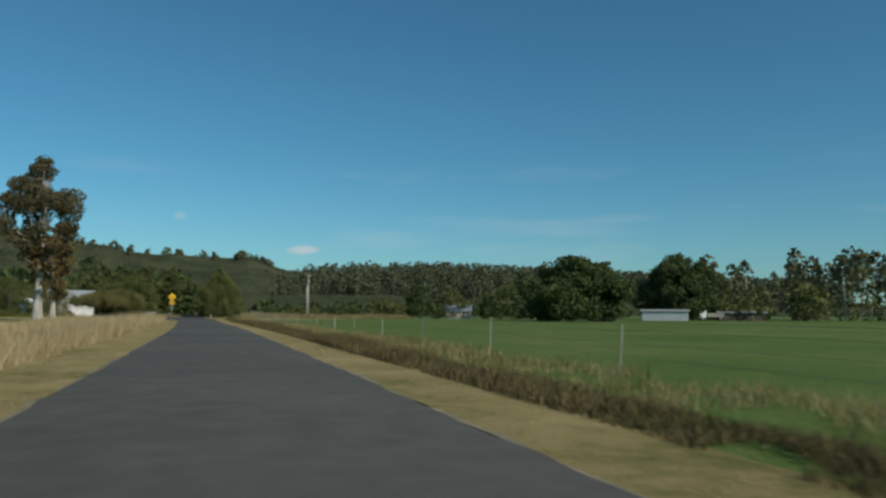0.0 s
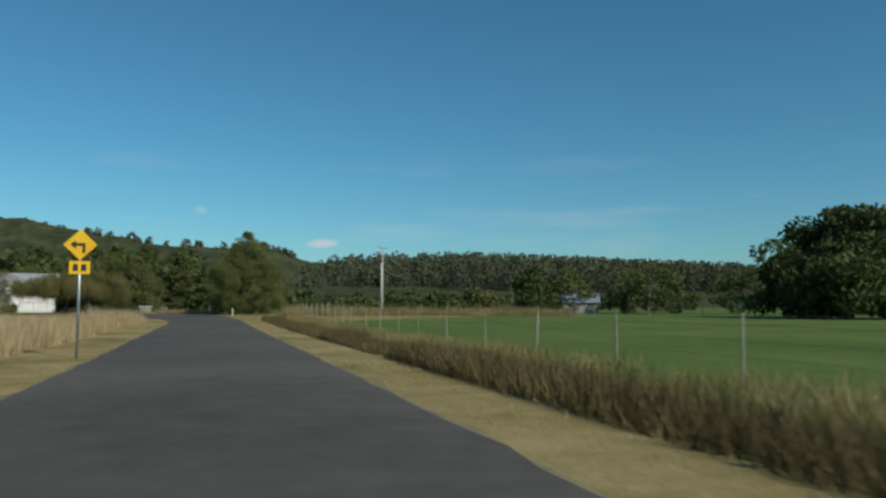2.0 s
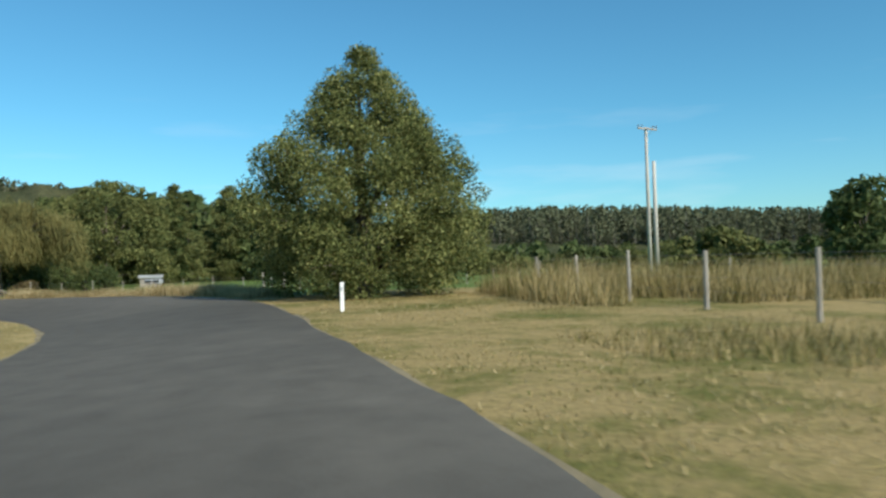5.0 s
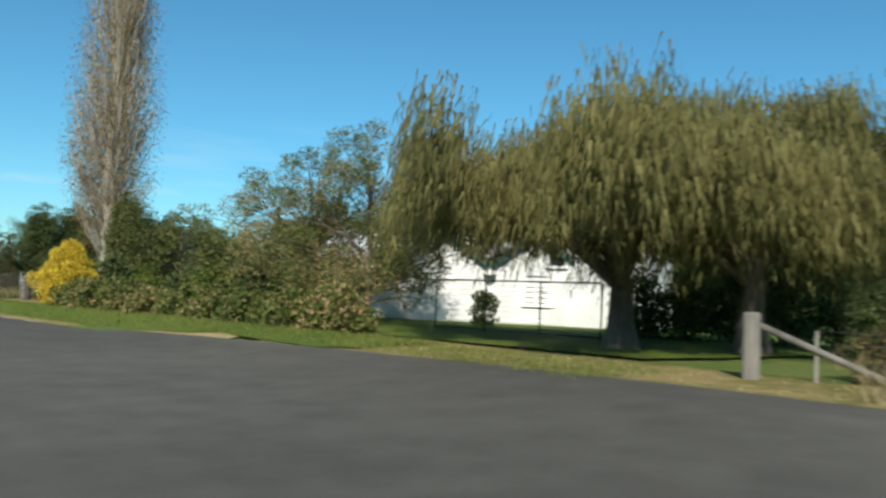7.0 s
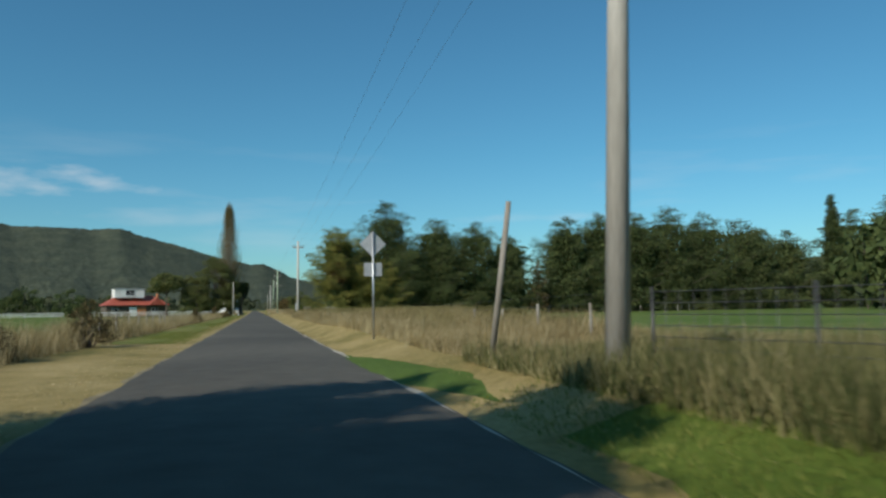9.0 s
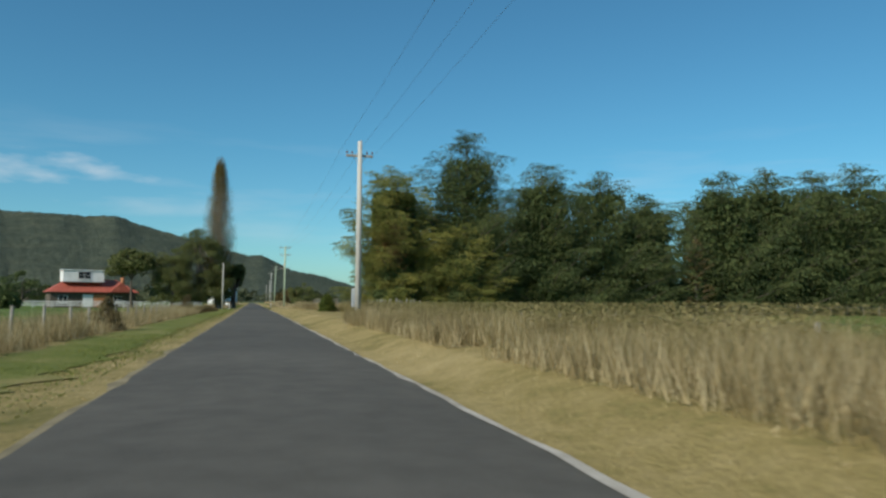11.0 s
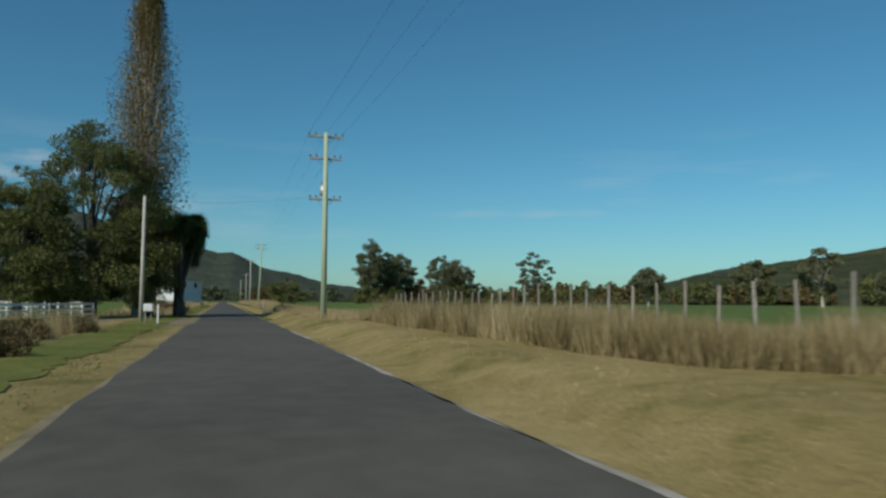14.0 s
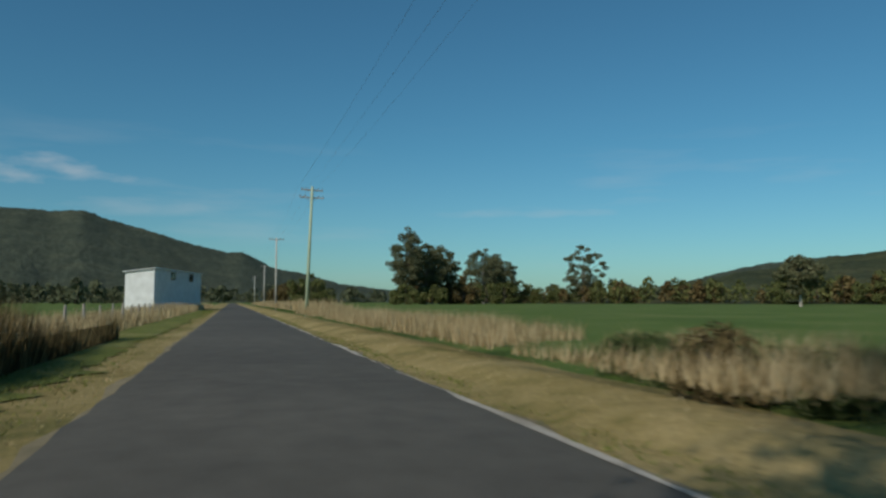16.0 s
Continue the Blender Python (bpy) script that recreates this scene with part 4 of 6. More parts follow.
grid_sheet("wooded_rise", -216, 594, 1260, 1800, 60, 40, lambda X, Y: rise_z(X, Y) + 0.2, M["hill_pasture"], "grassy rise with woods on it", "hill")
rng = np.random.default_rng(11)
fx, fy = rng.uniform(-108, 1010, 2300), rng.uniform(900, 1300, 2300)
ok = (fx > 80 + 32 * np.sin(fy / 56.0)) & (fy > 909 + 45 * np.sin(fx / 81.0) + 0.15 * np.abs(fx - 180))
fx, fy = fx[ok], fy[ok]
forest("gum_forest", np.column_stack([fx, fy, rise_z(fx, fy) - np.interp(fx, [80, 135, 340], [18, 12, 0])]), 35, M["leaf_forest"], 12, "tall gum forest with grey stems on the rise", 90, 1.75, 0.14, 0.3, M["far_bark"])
# trees along the hill top
rng = np.random.default_rng(13)
az = np.radians(np.r_[rng.uniform(-2.8, -0.2, 26), rng.uniform(1, 6, 14), rng.uniform(7, 28, 160)])
rr = rng.uniform(1440, 1520, len(az))
hz = 1500 * np.tan(np.radians(np.interp(np.degrees(az), [-14, -4, -2.5, -1, 5, 8, 11.3, 20, 30], [2.2, 3.2, 3.45, 3.9, 3.9, 4.3, 4.5, 5.5, 4.5]))) - 8
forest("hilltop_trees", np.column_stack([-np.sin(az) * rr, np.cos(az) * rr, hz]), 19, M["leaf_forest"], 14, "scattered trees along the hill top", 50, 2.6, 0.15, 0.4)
# low woods at the foot of the hills, on the valley floor
rng = np.random.default_rng(15)
az = np.radians(rng.uniform(-70, 95, 900))
rr = rng.uniform(700, 1150, 900)
far_p = np.column_stack([-150 - np.sin(az) * rr, 150 + np.cos(az) * rr, 0 * az])
far_p = far_p[~((np.abs(far_p[:, 0] - 400) < 800) & (far_p[:, 1] > 300) & (far_p[:, 1] < 1810))]
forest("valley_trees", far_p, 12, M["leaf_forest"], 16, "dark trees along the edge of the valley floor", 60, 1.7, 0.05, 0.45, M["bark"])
rng = np.random.default_rng(17)
az = np.radians(rng.uniform(88, 128, 420))
rr = rng.uniform(420, 900, 420)
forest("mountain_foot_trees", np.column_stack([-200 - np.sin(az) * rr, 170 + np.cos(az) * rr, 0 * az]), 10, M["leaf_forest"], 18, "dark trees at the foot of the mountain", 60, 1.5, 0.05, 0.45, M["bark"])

# ---- trees ----
LAYERED = [(0, 0.8), (0.08, 1.0), (0.35, 1.05), (0.55, 1.0), (0.7, 0.9), (0.83, 0.7), (0.93, 0.42), (1.0, 0.08)]


def conifer(x, y, h, R, seed, nleaf=7000, size=0.3, leaf="leaf_cypress", label="tall dark cypress with layered drooping boughs", group="cypress row", prof=None, z0=0.6, aspect=0.23, rank=1.5, heart=0.16):
    """Heavy boughs in uneven tiers that sweep up to ragged tips, each a flat plate of sprays with a drooping fringe, and a few spiky leaders."""
    rng = np.random.default_rng(seed)
    e = root("cypress_tree", x, y, 0, 0, label, "conifer", group)
    pz, pq = [q[0] for q in (prof or LAYERED)], [q[1] for q in (prof or LAYERED)]
    nb = int(16 + h * rank)
    zz = (np.arange(nb) + rng.uniform(0, 1, nb)) / nb
    qq = np.interp(zz, pz, pq) * rng.uniform(0.55, 1.12, nb)
    aa = np.cumsum(rng.normal(2.4, 0.5, nb))
    paths, C, D, W = [], [], [], []
    for z, q, t in zip(zz, qq, aa):
        d = np.array([np.cos(t), np.sin(t), 0])
        z1 = z0 + (h - z0) * z
        up = R * q * (0.16 + 0.5 * z ** 2)
        b = np.array([0, 0, max(0.3, z1 - 0.2 * R * q - up)])
        tip = d * R * q + np.array([0, 0, z1])
        mid = (b + tip) / 2 + np.array([0, 0, -0.1 * R * q])
        tt = np.linspace(0, 1, 6)[:, None]
        paths.append(((1 - tt) ** 2 * b + 2 * tt * (1 - tt) * mid + tt ** 2 * tip, np.linspace(0.02 + 0.007 * h * (1 - z * 0.7), 0.015, 6)))
        for u in np.linspace(0.3, 1.0, 8):
            C.append((1 - u) ** 2 * b + 2 * u * (1 - u) * mid + u ** 2 * tip + rng.normal(0, 0.035 * R, 3))
            D.append(d)
            W.append(R * (0.13 + 0.2 * q) * np.sin(np.pi * (0.2 + 0.56 * u)) * rng.uniform(0.55, 1.3))
    # spiky leaders at the very top
    for k in range(4):
        t, s = rng.uniform(0, 2 * np.pi), (0.0 if k == 0 else rng.uniform(0.1, 0.34) * R)
        top = h * (1.0 if k == 0 else rng.uniform(0.84, 0.96))
        for j in range(6):
            C.append(np.array([s * np.cos(t), s * np.sin(t), top - h * 0.03 * (6 - j)]))
            D.append(np.array([np.cos(t + 1.9 * j), np.sin(t + 1.9 * j), 0]))
            W.append(R * (0.15 - 0.024 * j))
    C, D, W = np.array(C), np.array(D), np.array(W)
    trunk = np.column_stack([rng.normal(0, 0.05, 8), rng.normal(0, 0.05, 8), np.linspace(-0.2, h * 0.97, 8)])
    link("trunk", tubes("trunk", [(trunk, np.linspace(0.024 * h, 0.02, 8))], 9), M["bark"], e)
    link("limb_frame", tubes("limb_frame", paths, 5), M["bark"], e)
    k = rng.choice(len(C), nleaf, p=W ** 1.6 / (W ** 1.6).sum())
    side = np.column_stack([-D[k][:, 1], D[k][:, 0], 0 * k])
    ph = rng.uniform(0, 2 * np.pi, nleaf)
    r = np.sqrt(rng.uniform(0, 1, nleaf)) * rng.uniform(0.8, 1.15, nleaf)
    out = side * np.cos(ph)[:, None] + D[k] * np.sin(ph)[:, None]
    P = C[k] + out * (r * W[k])[:, None] * (1, 1, 0)
    fringe = rng.uniform(0, 1, nleaf) < 0.4
    P[:, 2] += np.where(fringe, -rng.uniform(0, 1, nleaf) ** 1.6 * W[k] * 0.32, (0.2 - 0.26 * r ** 2) * W[k] * rng.uniform(0.5, 1.1, nleaf))
    drop = np.where(fringe, -1.1, 0.12)[:, None] * np.array([[0, 0, 1.0]])
    dirs = unit(D[k] * 0.6 + out * 0.5 + drop + rng.normal(0, 0.25, (nleaf, 3)))
    L = size * rng.uniform(0.55, 1.3, (nleaf, 1))
    wv = unit(np.cross(dirs, rng.normal(size=(nleaf, 3)))) * L * aspect
    # filler leaves near the trunk; leaf_dark puts the crown's inner shade into colour
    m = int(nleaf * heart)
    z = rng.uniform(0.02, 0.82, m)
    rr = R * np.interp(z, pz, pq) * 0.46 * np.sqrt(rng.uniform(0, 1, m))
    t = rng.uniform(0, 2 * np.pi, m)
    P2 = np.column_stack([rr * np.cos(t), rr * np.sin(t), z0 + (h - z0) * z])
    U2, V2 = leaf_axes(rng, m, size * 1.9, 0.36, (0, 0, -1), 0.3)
    link("crown", diamonds("crown", P, dirs * L, wv), M[leaf], e)
    link("inner_shade_fill", diamonds("inner_shade_fill", P2, U2, V2), M["leaf_dark"], e, "dark filler leaves standing for the shade inside the crown")
    return e


def poplar(x, y, h, R, seed, leaf, nleaf, size, label, twigs=260, skirt=True):
    """A narrow column of steep limbs, thinly leaved."""
    rng = np.random.default_rng(seed)
    e = root("poplar_tree", x, y, 0, 0, label, "tree")
    trunk = np.column_stack([rng.normal(0, 0.06, 9), rng.normal(0, 0.06, 9), np.linspace(-0.2, h * 0.95, 9)])
    link("trunk", tubes("trunk", [(trunk, np.linspace(0.018 * h, 0.03, 9))], 10), M["pale_bark"], e)
    paths, C = [], []
    for k in range(twigs):
        z = h * rng.uniform(0.06, 0.9)
        a = rng.uniform(0, 2 * np.pi)
        L = min(h * rng.uniform(0.10, 0.22), (h - z) * rng.uniform(0.6, 1.0))
        r = R * np.interp((z + L) / h, [0, 0.12, 0.32, 0.55, 0.78, 0.92, 1], [0.4, 0.75, 1, 0.92, 0.6, 0.28, 0.03]) * rng.uniform(0.45, 1.05)
        d = np.array([np.cos(a), np.sin(a)])
        pts = np.array([[*(d * 0.08), z], [*(d * r * 0.6), z + L * 0.45], [*(d * r * 0.95), z + L * 0.8], [*(d * r), min(z + L, h)]])
        paths.append((pts, np.linspace(0.045, 0.008, 4)))
        C += [pts[1], pts[2], pts[3]]
    link("limb_frame", tubes("limb_frame", paths, 4), M["pale_bark"], e)
    C = np.array(C)
    P, U, V = leafage(rng, C, np.full(len(C), R * 0.3), nleaf, size, 0.55, 1.9, (0, 0, 1), 0.35)
    link("crown", diamonds("crown", P, U, V), M[leaf], e)
    return e


def willow(x, y, h, R, seed, n, label, squash=(1, 1), rz=0, open_z=2.0):
    """A weeping crown: an arching frame hung with long leafy strands."""
    rng = np.random.default_rng(seed)
    e = root("willow_tree", x, y, 0, rz, label, "tree", "willows by the house")
    c, s = clumps(rng, 90, h * 0.6, h * 0.95, R, DOME, R * 0.17, 0.2, squash)
    tr, br = limbs(rng, 0.5, h * 0.7, 0.34, c[:38])
    link("trunk", tubes("trunk", [tr], 9), M["bark"], e)
    link("limb_frame", tubes("limb_frame", br, 5), M["bark"], e)
    k = rng.choice(len(c), n)
    start = c[k] + unit(rng.normal(size=(n, 3))) * (s[k] * rng.uniform(0.4, 1.1, n))[:, None]
    rad = np.linalg.norm(start[:, :2] / squash, axis=1) / R
    L = np.minimum((0.22 + 0.5 * rad * rng.uniform(0.4, 1.1, n)) * h * 0.7, start[:, 2] - rng.uniform(open_z * 0.7, open_z * 1.6, n))
    L = np.clip(L, 0.3, None)
    out = unit(start * (1, 1, 0))
    Ps, Us, Vs = [], [], []
    m = 6
    for j in range(m):
        t = (j + rng.uniform(0, 1, n)) / m
        P = start + out * (0.35 * L * t * (1 - 0.5 * t))[:, None] - np.array([0, 0, 1.0]) * (L * t ** 1.3)[:, None] + rng.normal(0, 0.07, (n, 3))
        d = unit(out * 0.2 + np.array([0, 0, -1.0]) + rng.normal(0, 0.2, (n, 3)))
        Ps.append(P)
        Us.append(d * rng.uniform(0.12, 0.24, (n, 1)))
        Vs.append(unit(np.cross(d, rng.normal(size=(n, 3)))) * rng.uniform(0.010, 0.024, (n, 1)))
    link("crown", diamonds("crown", np.concatenate(Ps), np.concatenate(Us), np.concatenate(Vs)), M["leaf_willow"], e)
    return e


# tall gum by the first straight
tree("gum_tree", -28.6, 127.6, 25.6, 5.9, 6.5, 21, M["leaf_gum_old"], M["pale_bark"], 75, 1.8, 17000, 0.3, OVAL, 0.42, 0.7, 0.65, 26, shell=0.35, label="tall old gum tree with pale trunks and clumped crown", top=0.85)
tree("gum_tree", -26.3, 126.6, 17.4, 3.1, 2.6, 22, M["leaf_autumn"], M["pale_bark"], 26, 1.5, 3500, 0.32, OVAL, 0.42, 0.8, 0.4, 14, shell=0.35, label="russet half-bare gum beside the tall one")
# trees by the corner
tree("shade_tree", -2.3, 152.8, 10.0, 5.0, 0.35, 23, M["leaf_shade"], M["bark"], 340, 0.95, 150000, 0.06, [(0, 0.7), (0.1, 0.94), (0.35, 1.0), (0.52, 0.84), (0.72, 0.52), (0.88, 0.34), (1, 0.1)], 0.55, 0.7, 0.26, 26, (0, 0, -1), 0.25, 0.35, 0.3, label="large leafy shade tree on the corner grass", lumps=0.4)
PINE = [(0, 0.9), (0.1, 1.05), (0.4, 0.88), (0.7, 0.6), (0.9, 0.3), (1.0, 0.06)]
conifer(-25.3, 241.2, 14.7, 4.4, 24, 14000, 0.34, "leaf_olive", "tall pine in the trees beyond the bend", "pines beyond the bend", PINE, rank=2.2)
conifer(-18.3, 249.8, 15.3, 5.6, 25, 16000, 0.34, "leaf_olive", "tall pine in the trees beyond the bend", "pines beyond the bend", PINE, rank=2.2)
for k, (x, y, h, r) in enumerate([(-33, 243, 13.5, 5.2), (-41, 247, 13.8, 5.6), (-50, 250, 10.5, 6.0), (-60, 252, 9.8, 6.2)]):
    conifer(x, y, h, r, 340 + k, 9000, 0.4, "leaf_olive", "tall pine in the trees beyond the bend", "pines beyond the bend")
for k, (x, y, h, r) in enumerate([(-60.8, 298, 19.5, 8), (-49.6, 295, 22, 7), (-34, 246, 13, 6), (-13.0, 251, 11, 5), (-9.5, 254, 8.6, 4.4), (-70, 290, 17, 9), (-82, 285, 16, 9)]):
    tree("pine_tree", x, y, h, r, 0.8, 30 + k, M["leaf_dark"], M["bark"], 50, 2.4, 4200, 0.6, DOME, 0.5, 0.6, None, 8, label="dark pine in the trees beyond the bend", group="pines beyond the bend")
tree("round_tree", -23.6, 198.2, 10.2, 6.0, 0.6, 40, M["leaf_olive"], M["bark"], 150, 1.3, 30000, 0.17, SPREAD, 0.5, 0.7, None, 16, label="dense round evergreen behind the willows")
for k, (x, y, h, r) in enumerate([(-30, 204, 9, 5), (-40, 206, 8.4, 6), (-52, 204, 10, 6), (-64, 200, 9, 6)]):
    tree("garden_tree", x, y, h, r, 0.6, 45 + k, M["leaf_olive"], M["bark"], 70, 1.3, 20000, 0.12, DOME, 0.5, 0.7, None, 12, label="olive-green garden tree behind the white house", group="garden trees")
willow(-25.6, 171.0, 5.3, 5.6, 50, 11000, "weeping willow with yellowing strands over the fence", (1.15, 1.0), 15, 2.3)
willow(-23.4, 173.0, 5.8, 4.6, 51, 9000, "weeping willow with yellowing strands over the fence", (1.15, 1.0), 0, 1.1)
tree("fruit_tree", -38.6, 174.0, 6.3, 4.0, 0.8, 52, M["leaf_bramble"], M["bark"], 130, 0.62, 42000, 0.045, DOME, 0.5, 0.8, 0.12, 80, label="half-bare garden tree with twiggy branches", shell=0.3)
tree("fruit_tree", -35.4, 173.4, 6.6, 3.6, 0.9, 53, M["leaf_bramble"], M["bark"], 130, 0.62, 40000, 0.045, DOME, 0.5, 0.9, 0.1, 70, label="tall bushy garden tree with thin upright twigs", shell=0.3)
poplar(-58.0, 176.8, 25, 2.3, 54, "leaf_poplar", 64000, 0.052, "tall columnar poplar, half bare in autumn", 620)
bush("poplar_suckers", -52.2, 174.6, 5.0, 4.0, 5.4, 55, M["leaf_olive"], 34000, 0.06, rc=0.8, nclump=90, label="grey-green bushy growth beside the tall poplar")
tree("garden_tree", -57.6, 181.2, 5.6, 2.7, 0.8, 56, M["leaf_olive"], M["bark"], 40, 0.9, 5000, 0.12, OVAL, 0.45, 1.0, None, 18, label="grey-green upright tree beside the poplar")
# dark hedge trees inside the bend
for k, (x, y, h, r) in enumerate([(-64.6, 160.9, 8.6, 2.3), (-62.2, 159.4, 9.2, 2.5), (-67.0, 159.8, 8.3, 2.2), (-69.4, 160.2, 8.0, 2.0), (-63.6, 157.8, 8.8, 2.4)]):
    conifer(x, y, h, r, 60 + k, 22000, 0.12, "leaf_dark", "tall dense dark cypress hedge tree by the road", "hedge trees", COLUMN, 0.1, rank=9, heart=0.25)
# cypress row across the paddock
for k, (x, y, h, r) in enumerate([(-187.0, 188.5, 15.0, 4.9), (-189.4, 197.4, 20.2, 7.8), (-189.5, 206.5, 17.4, 7.4), (-190.5, 214.5, 17.0, 8.0), (-191.5, 221.5, 14.6, 6.2),
                                  (-194.5, 235.5, 18.6, 8.2), (-195.5, 243.5, 20.0, 8.8), (-196.0, 252.0, 20.6, 9.0), (-197.0, 261.0, 22.0, 9.4), (-198.0, 271.0, 20.8, 9.4)]):
    if k == 0:
        gold = conifer(x, y, h, r, 70, 100000, 0.14, "leaf_gold", "broad golden-green cypress with sunlit hanging sprays", prof=[(0, 0.75), (0.1, 0.95), (0.5, 1.0), (0.8, 0.95), (0.93, 0.75), (1.0, 0.35)], rank=3.2, aspect=0.2)
        r3 = np.random.default_rng(410)
        link("dead_bough", diamonds("dead_bough", np.array([2.4, -0.6, 7.6]) + r3.normal(0, 1, (3000, 3)) * (0.6, 0.9, 1.3), *leaf_axes(r3, 3000, 0.1, 0.2, (0, 0, -1), 0.4)), M["leaf_rust"], gold, "rust-brown dead sprays")
    else:
        conifer(x, y, h, r, 70 + k, (0, 70000, 50000, 34000)[k] if k < 4 else 26000, (0, 0.14, 0.16, 0.2)[k] if k < 4 else 0.25, rank=2.0)
conifer(-185.6, 195.6, 9.6, 4.4, 187, 44000, 0.13, "leaf_gold", "lower golden-green cypress before the dark ones", rank=4, aspect=0.17)
conifer(-187.4, 225.6, 9.5, 1.7, 188, 2600, 0.16, "leaf_autumn", "small dead russet conifer among the cypresses", rank=3)
rng = np.random.default_rng(79)
for k in (-3, -2, -1, 2, 3, 4, 5, 6, 7, 8):
    y = 221 + 8.4 * k
    conifer(-201.5 + rng.normal(0, 1.5), y, rng.uniform(14.5, 18.5) + 0.03 * (y - 219), rng.uniform(7.5, 9), 190 + k, 11000, 0.32, label="dark cypress standing close behind the others")
for k, (x, y, h, r) in enumerate([(-199, 284, 19, 8.5), (-202, 297, 18, 8), (-197, 306, 26, 6), (-203, 318, 24, 9), (-206, 334, 28, 9.5), (-208, 352, 31, 10), (-206, 372, 33, 10)]):
    conifer(x, y, h, r, 85 + k, 16000, 0.34, prof=CONE if k == 2 else None)
bush("roadside_shrub", -187.6, 181.9, 2.6, 2.3, 2.3, 91, M["leaf_broad"], 40000, 0.04, 10, 0.4, 120, label="dense green shrub by the fence corner")
# trees by the red-roofed house
tree("evergreen_tree", -259.9, 170.5, 15.4, 5.8, 1.2, 93, M["leaf_olive"], M["bark"], 160, 1.3, 60000, 0.11, DOME, 0.45, 0.6, 0.4, 20, label="large dark evergreen tree beside the driveway", shell=0.45)
tree("evergreen_tree", -257.5, 166.0, 11, 4.4, 1.0, 94, M["leaf_olive"], M["bark"], 100, 1.2, 26000, 0.12, DOME, 0.45, 0.6, 0.3, 16, label="dark evergreen tree beside the driveway", shell=0.45)
tree("evergreen_tree", -264.5, 173.6, 11, 3.6, 1.6, 95, M["leaf_olive"], M["bark"], 80, 1.1, 22000, 0.12, DOME, 0.45, 0.6, 0.3, 16, label="shady evergreen tree over the driveway", shell=0.45)
poplar(-263.8, 173.9, 28.2, 3.1, 96, "leaf_poplar_far", 46000, 0.09, "tall olive-brown columnar poplar", 420)
tree("flat_topped_tree", -257.8, 159.0, 11.0, 4.6, 6.4, 97, M["leaf_olive"], M["bark"], 50, 1.4, 6000, 0.25, DOME, 0.5, 0.6, None, 14, label="flat-topped russet tree by the red-roofed house")
for k, (x, y, h, r) in enumerate([(-300, 120, 9, 6), (-285, 108, 8, 6), (-330, 128, 9, 7), (-250, 140, 3.5, 2.5), (-352, 140, 8, 6)]):
    tree("garden_tree", x, y, h, r, 0.5, 100 + k, M["leaf_dark"], M["bark"], 40, 1.5, 3600, 0.3, DOME, 0.5, 0.7, None, 8, label="dark garden tree near the red-roofed house", group="trees near the house")
# cabbage palms at the driveway
def cabbage_palm(x, y, h, seed, heads):
    rng = np.random.default_rng(seed)
    e = root("cabbage_palm", x, y, 0, 0, "tall cabbage palm with bushy dark heads", "palm tree", "cabbage palms")
    paths, Ps, Us, Vs = [], [], [], []
    for k in range(heads):
        a = rng.uniform(0, 2 * np.pi)
        tip = np.array([np.cos(a) * rng.uniform(0.3, 1.7), np.sin(a) * rng.uniform(0.3, 1.7), h * rng.uniform(0.66, 0.93)])
        paths.append((np.array([[rng.normal(0, 0.15), rng.normal(0, 0.15), -0.1], [tip[0] * 0.2, tip[1] * 0.2, h * 0.35], [tip[0] * 0.7, tip[1] * 0.7, h * 0.62], tip]), np.array([0.2, 0.15, 0.11, 0.08])))
        n = 520
        d = unit(rng.normal(size=(n, 3)) + np.array([0, 0, 0.35]))
        d2 = d.copy()
        d2[:, 2] -= 0.4
        L = rng.uniform(0.3, 0.55, (n, 1))
        Ps.append(tip + d * L * 0.9)
        Us.append(unit(d2) * L)
        Vs.append(unit(np.cross(d2, rng.normal(size=(n, 3)))) * 0.06)
        m = 260
        dd = np.column_stack([rng.normal(0, 0.22, (m, 2)), rng.uniform(-1.6, -0.2, m)])
        Ps.append(tip + dd)
        Us.append(np.tile([0, 0, -0.4], (m, 1)) + rng.normal(0, 0.1, (m, 3)))
        Vs.append(rng.normal(0, 0.03, (m, 3)))
    link("trunk", tubes("trunk", paths, 8), M["bark"], e)
    link("crown", diamonds("crown", np.concatenate(Ps), np.concatenate(Us), np.concatenate(Vs)), M["leaf_dark"], e)
    return e


cabbage_palm(-263.2, 176.9, 8.8, 110, 18)
cabbage_palm(-265.6, 174.4, 8.4, 111, 14)
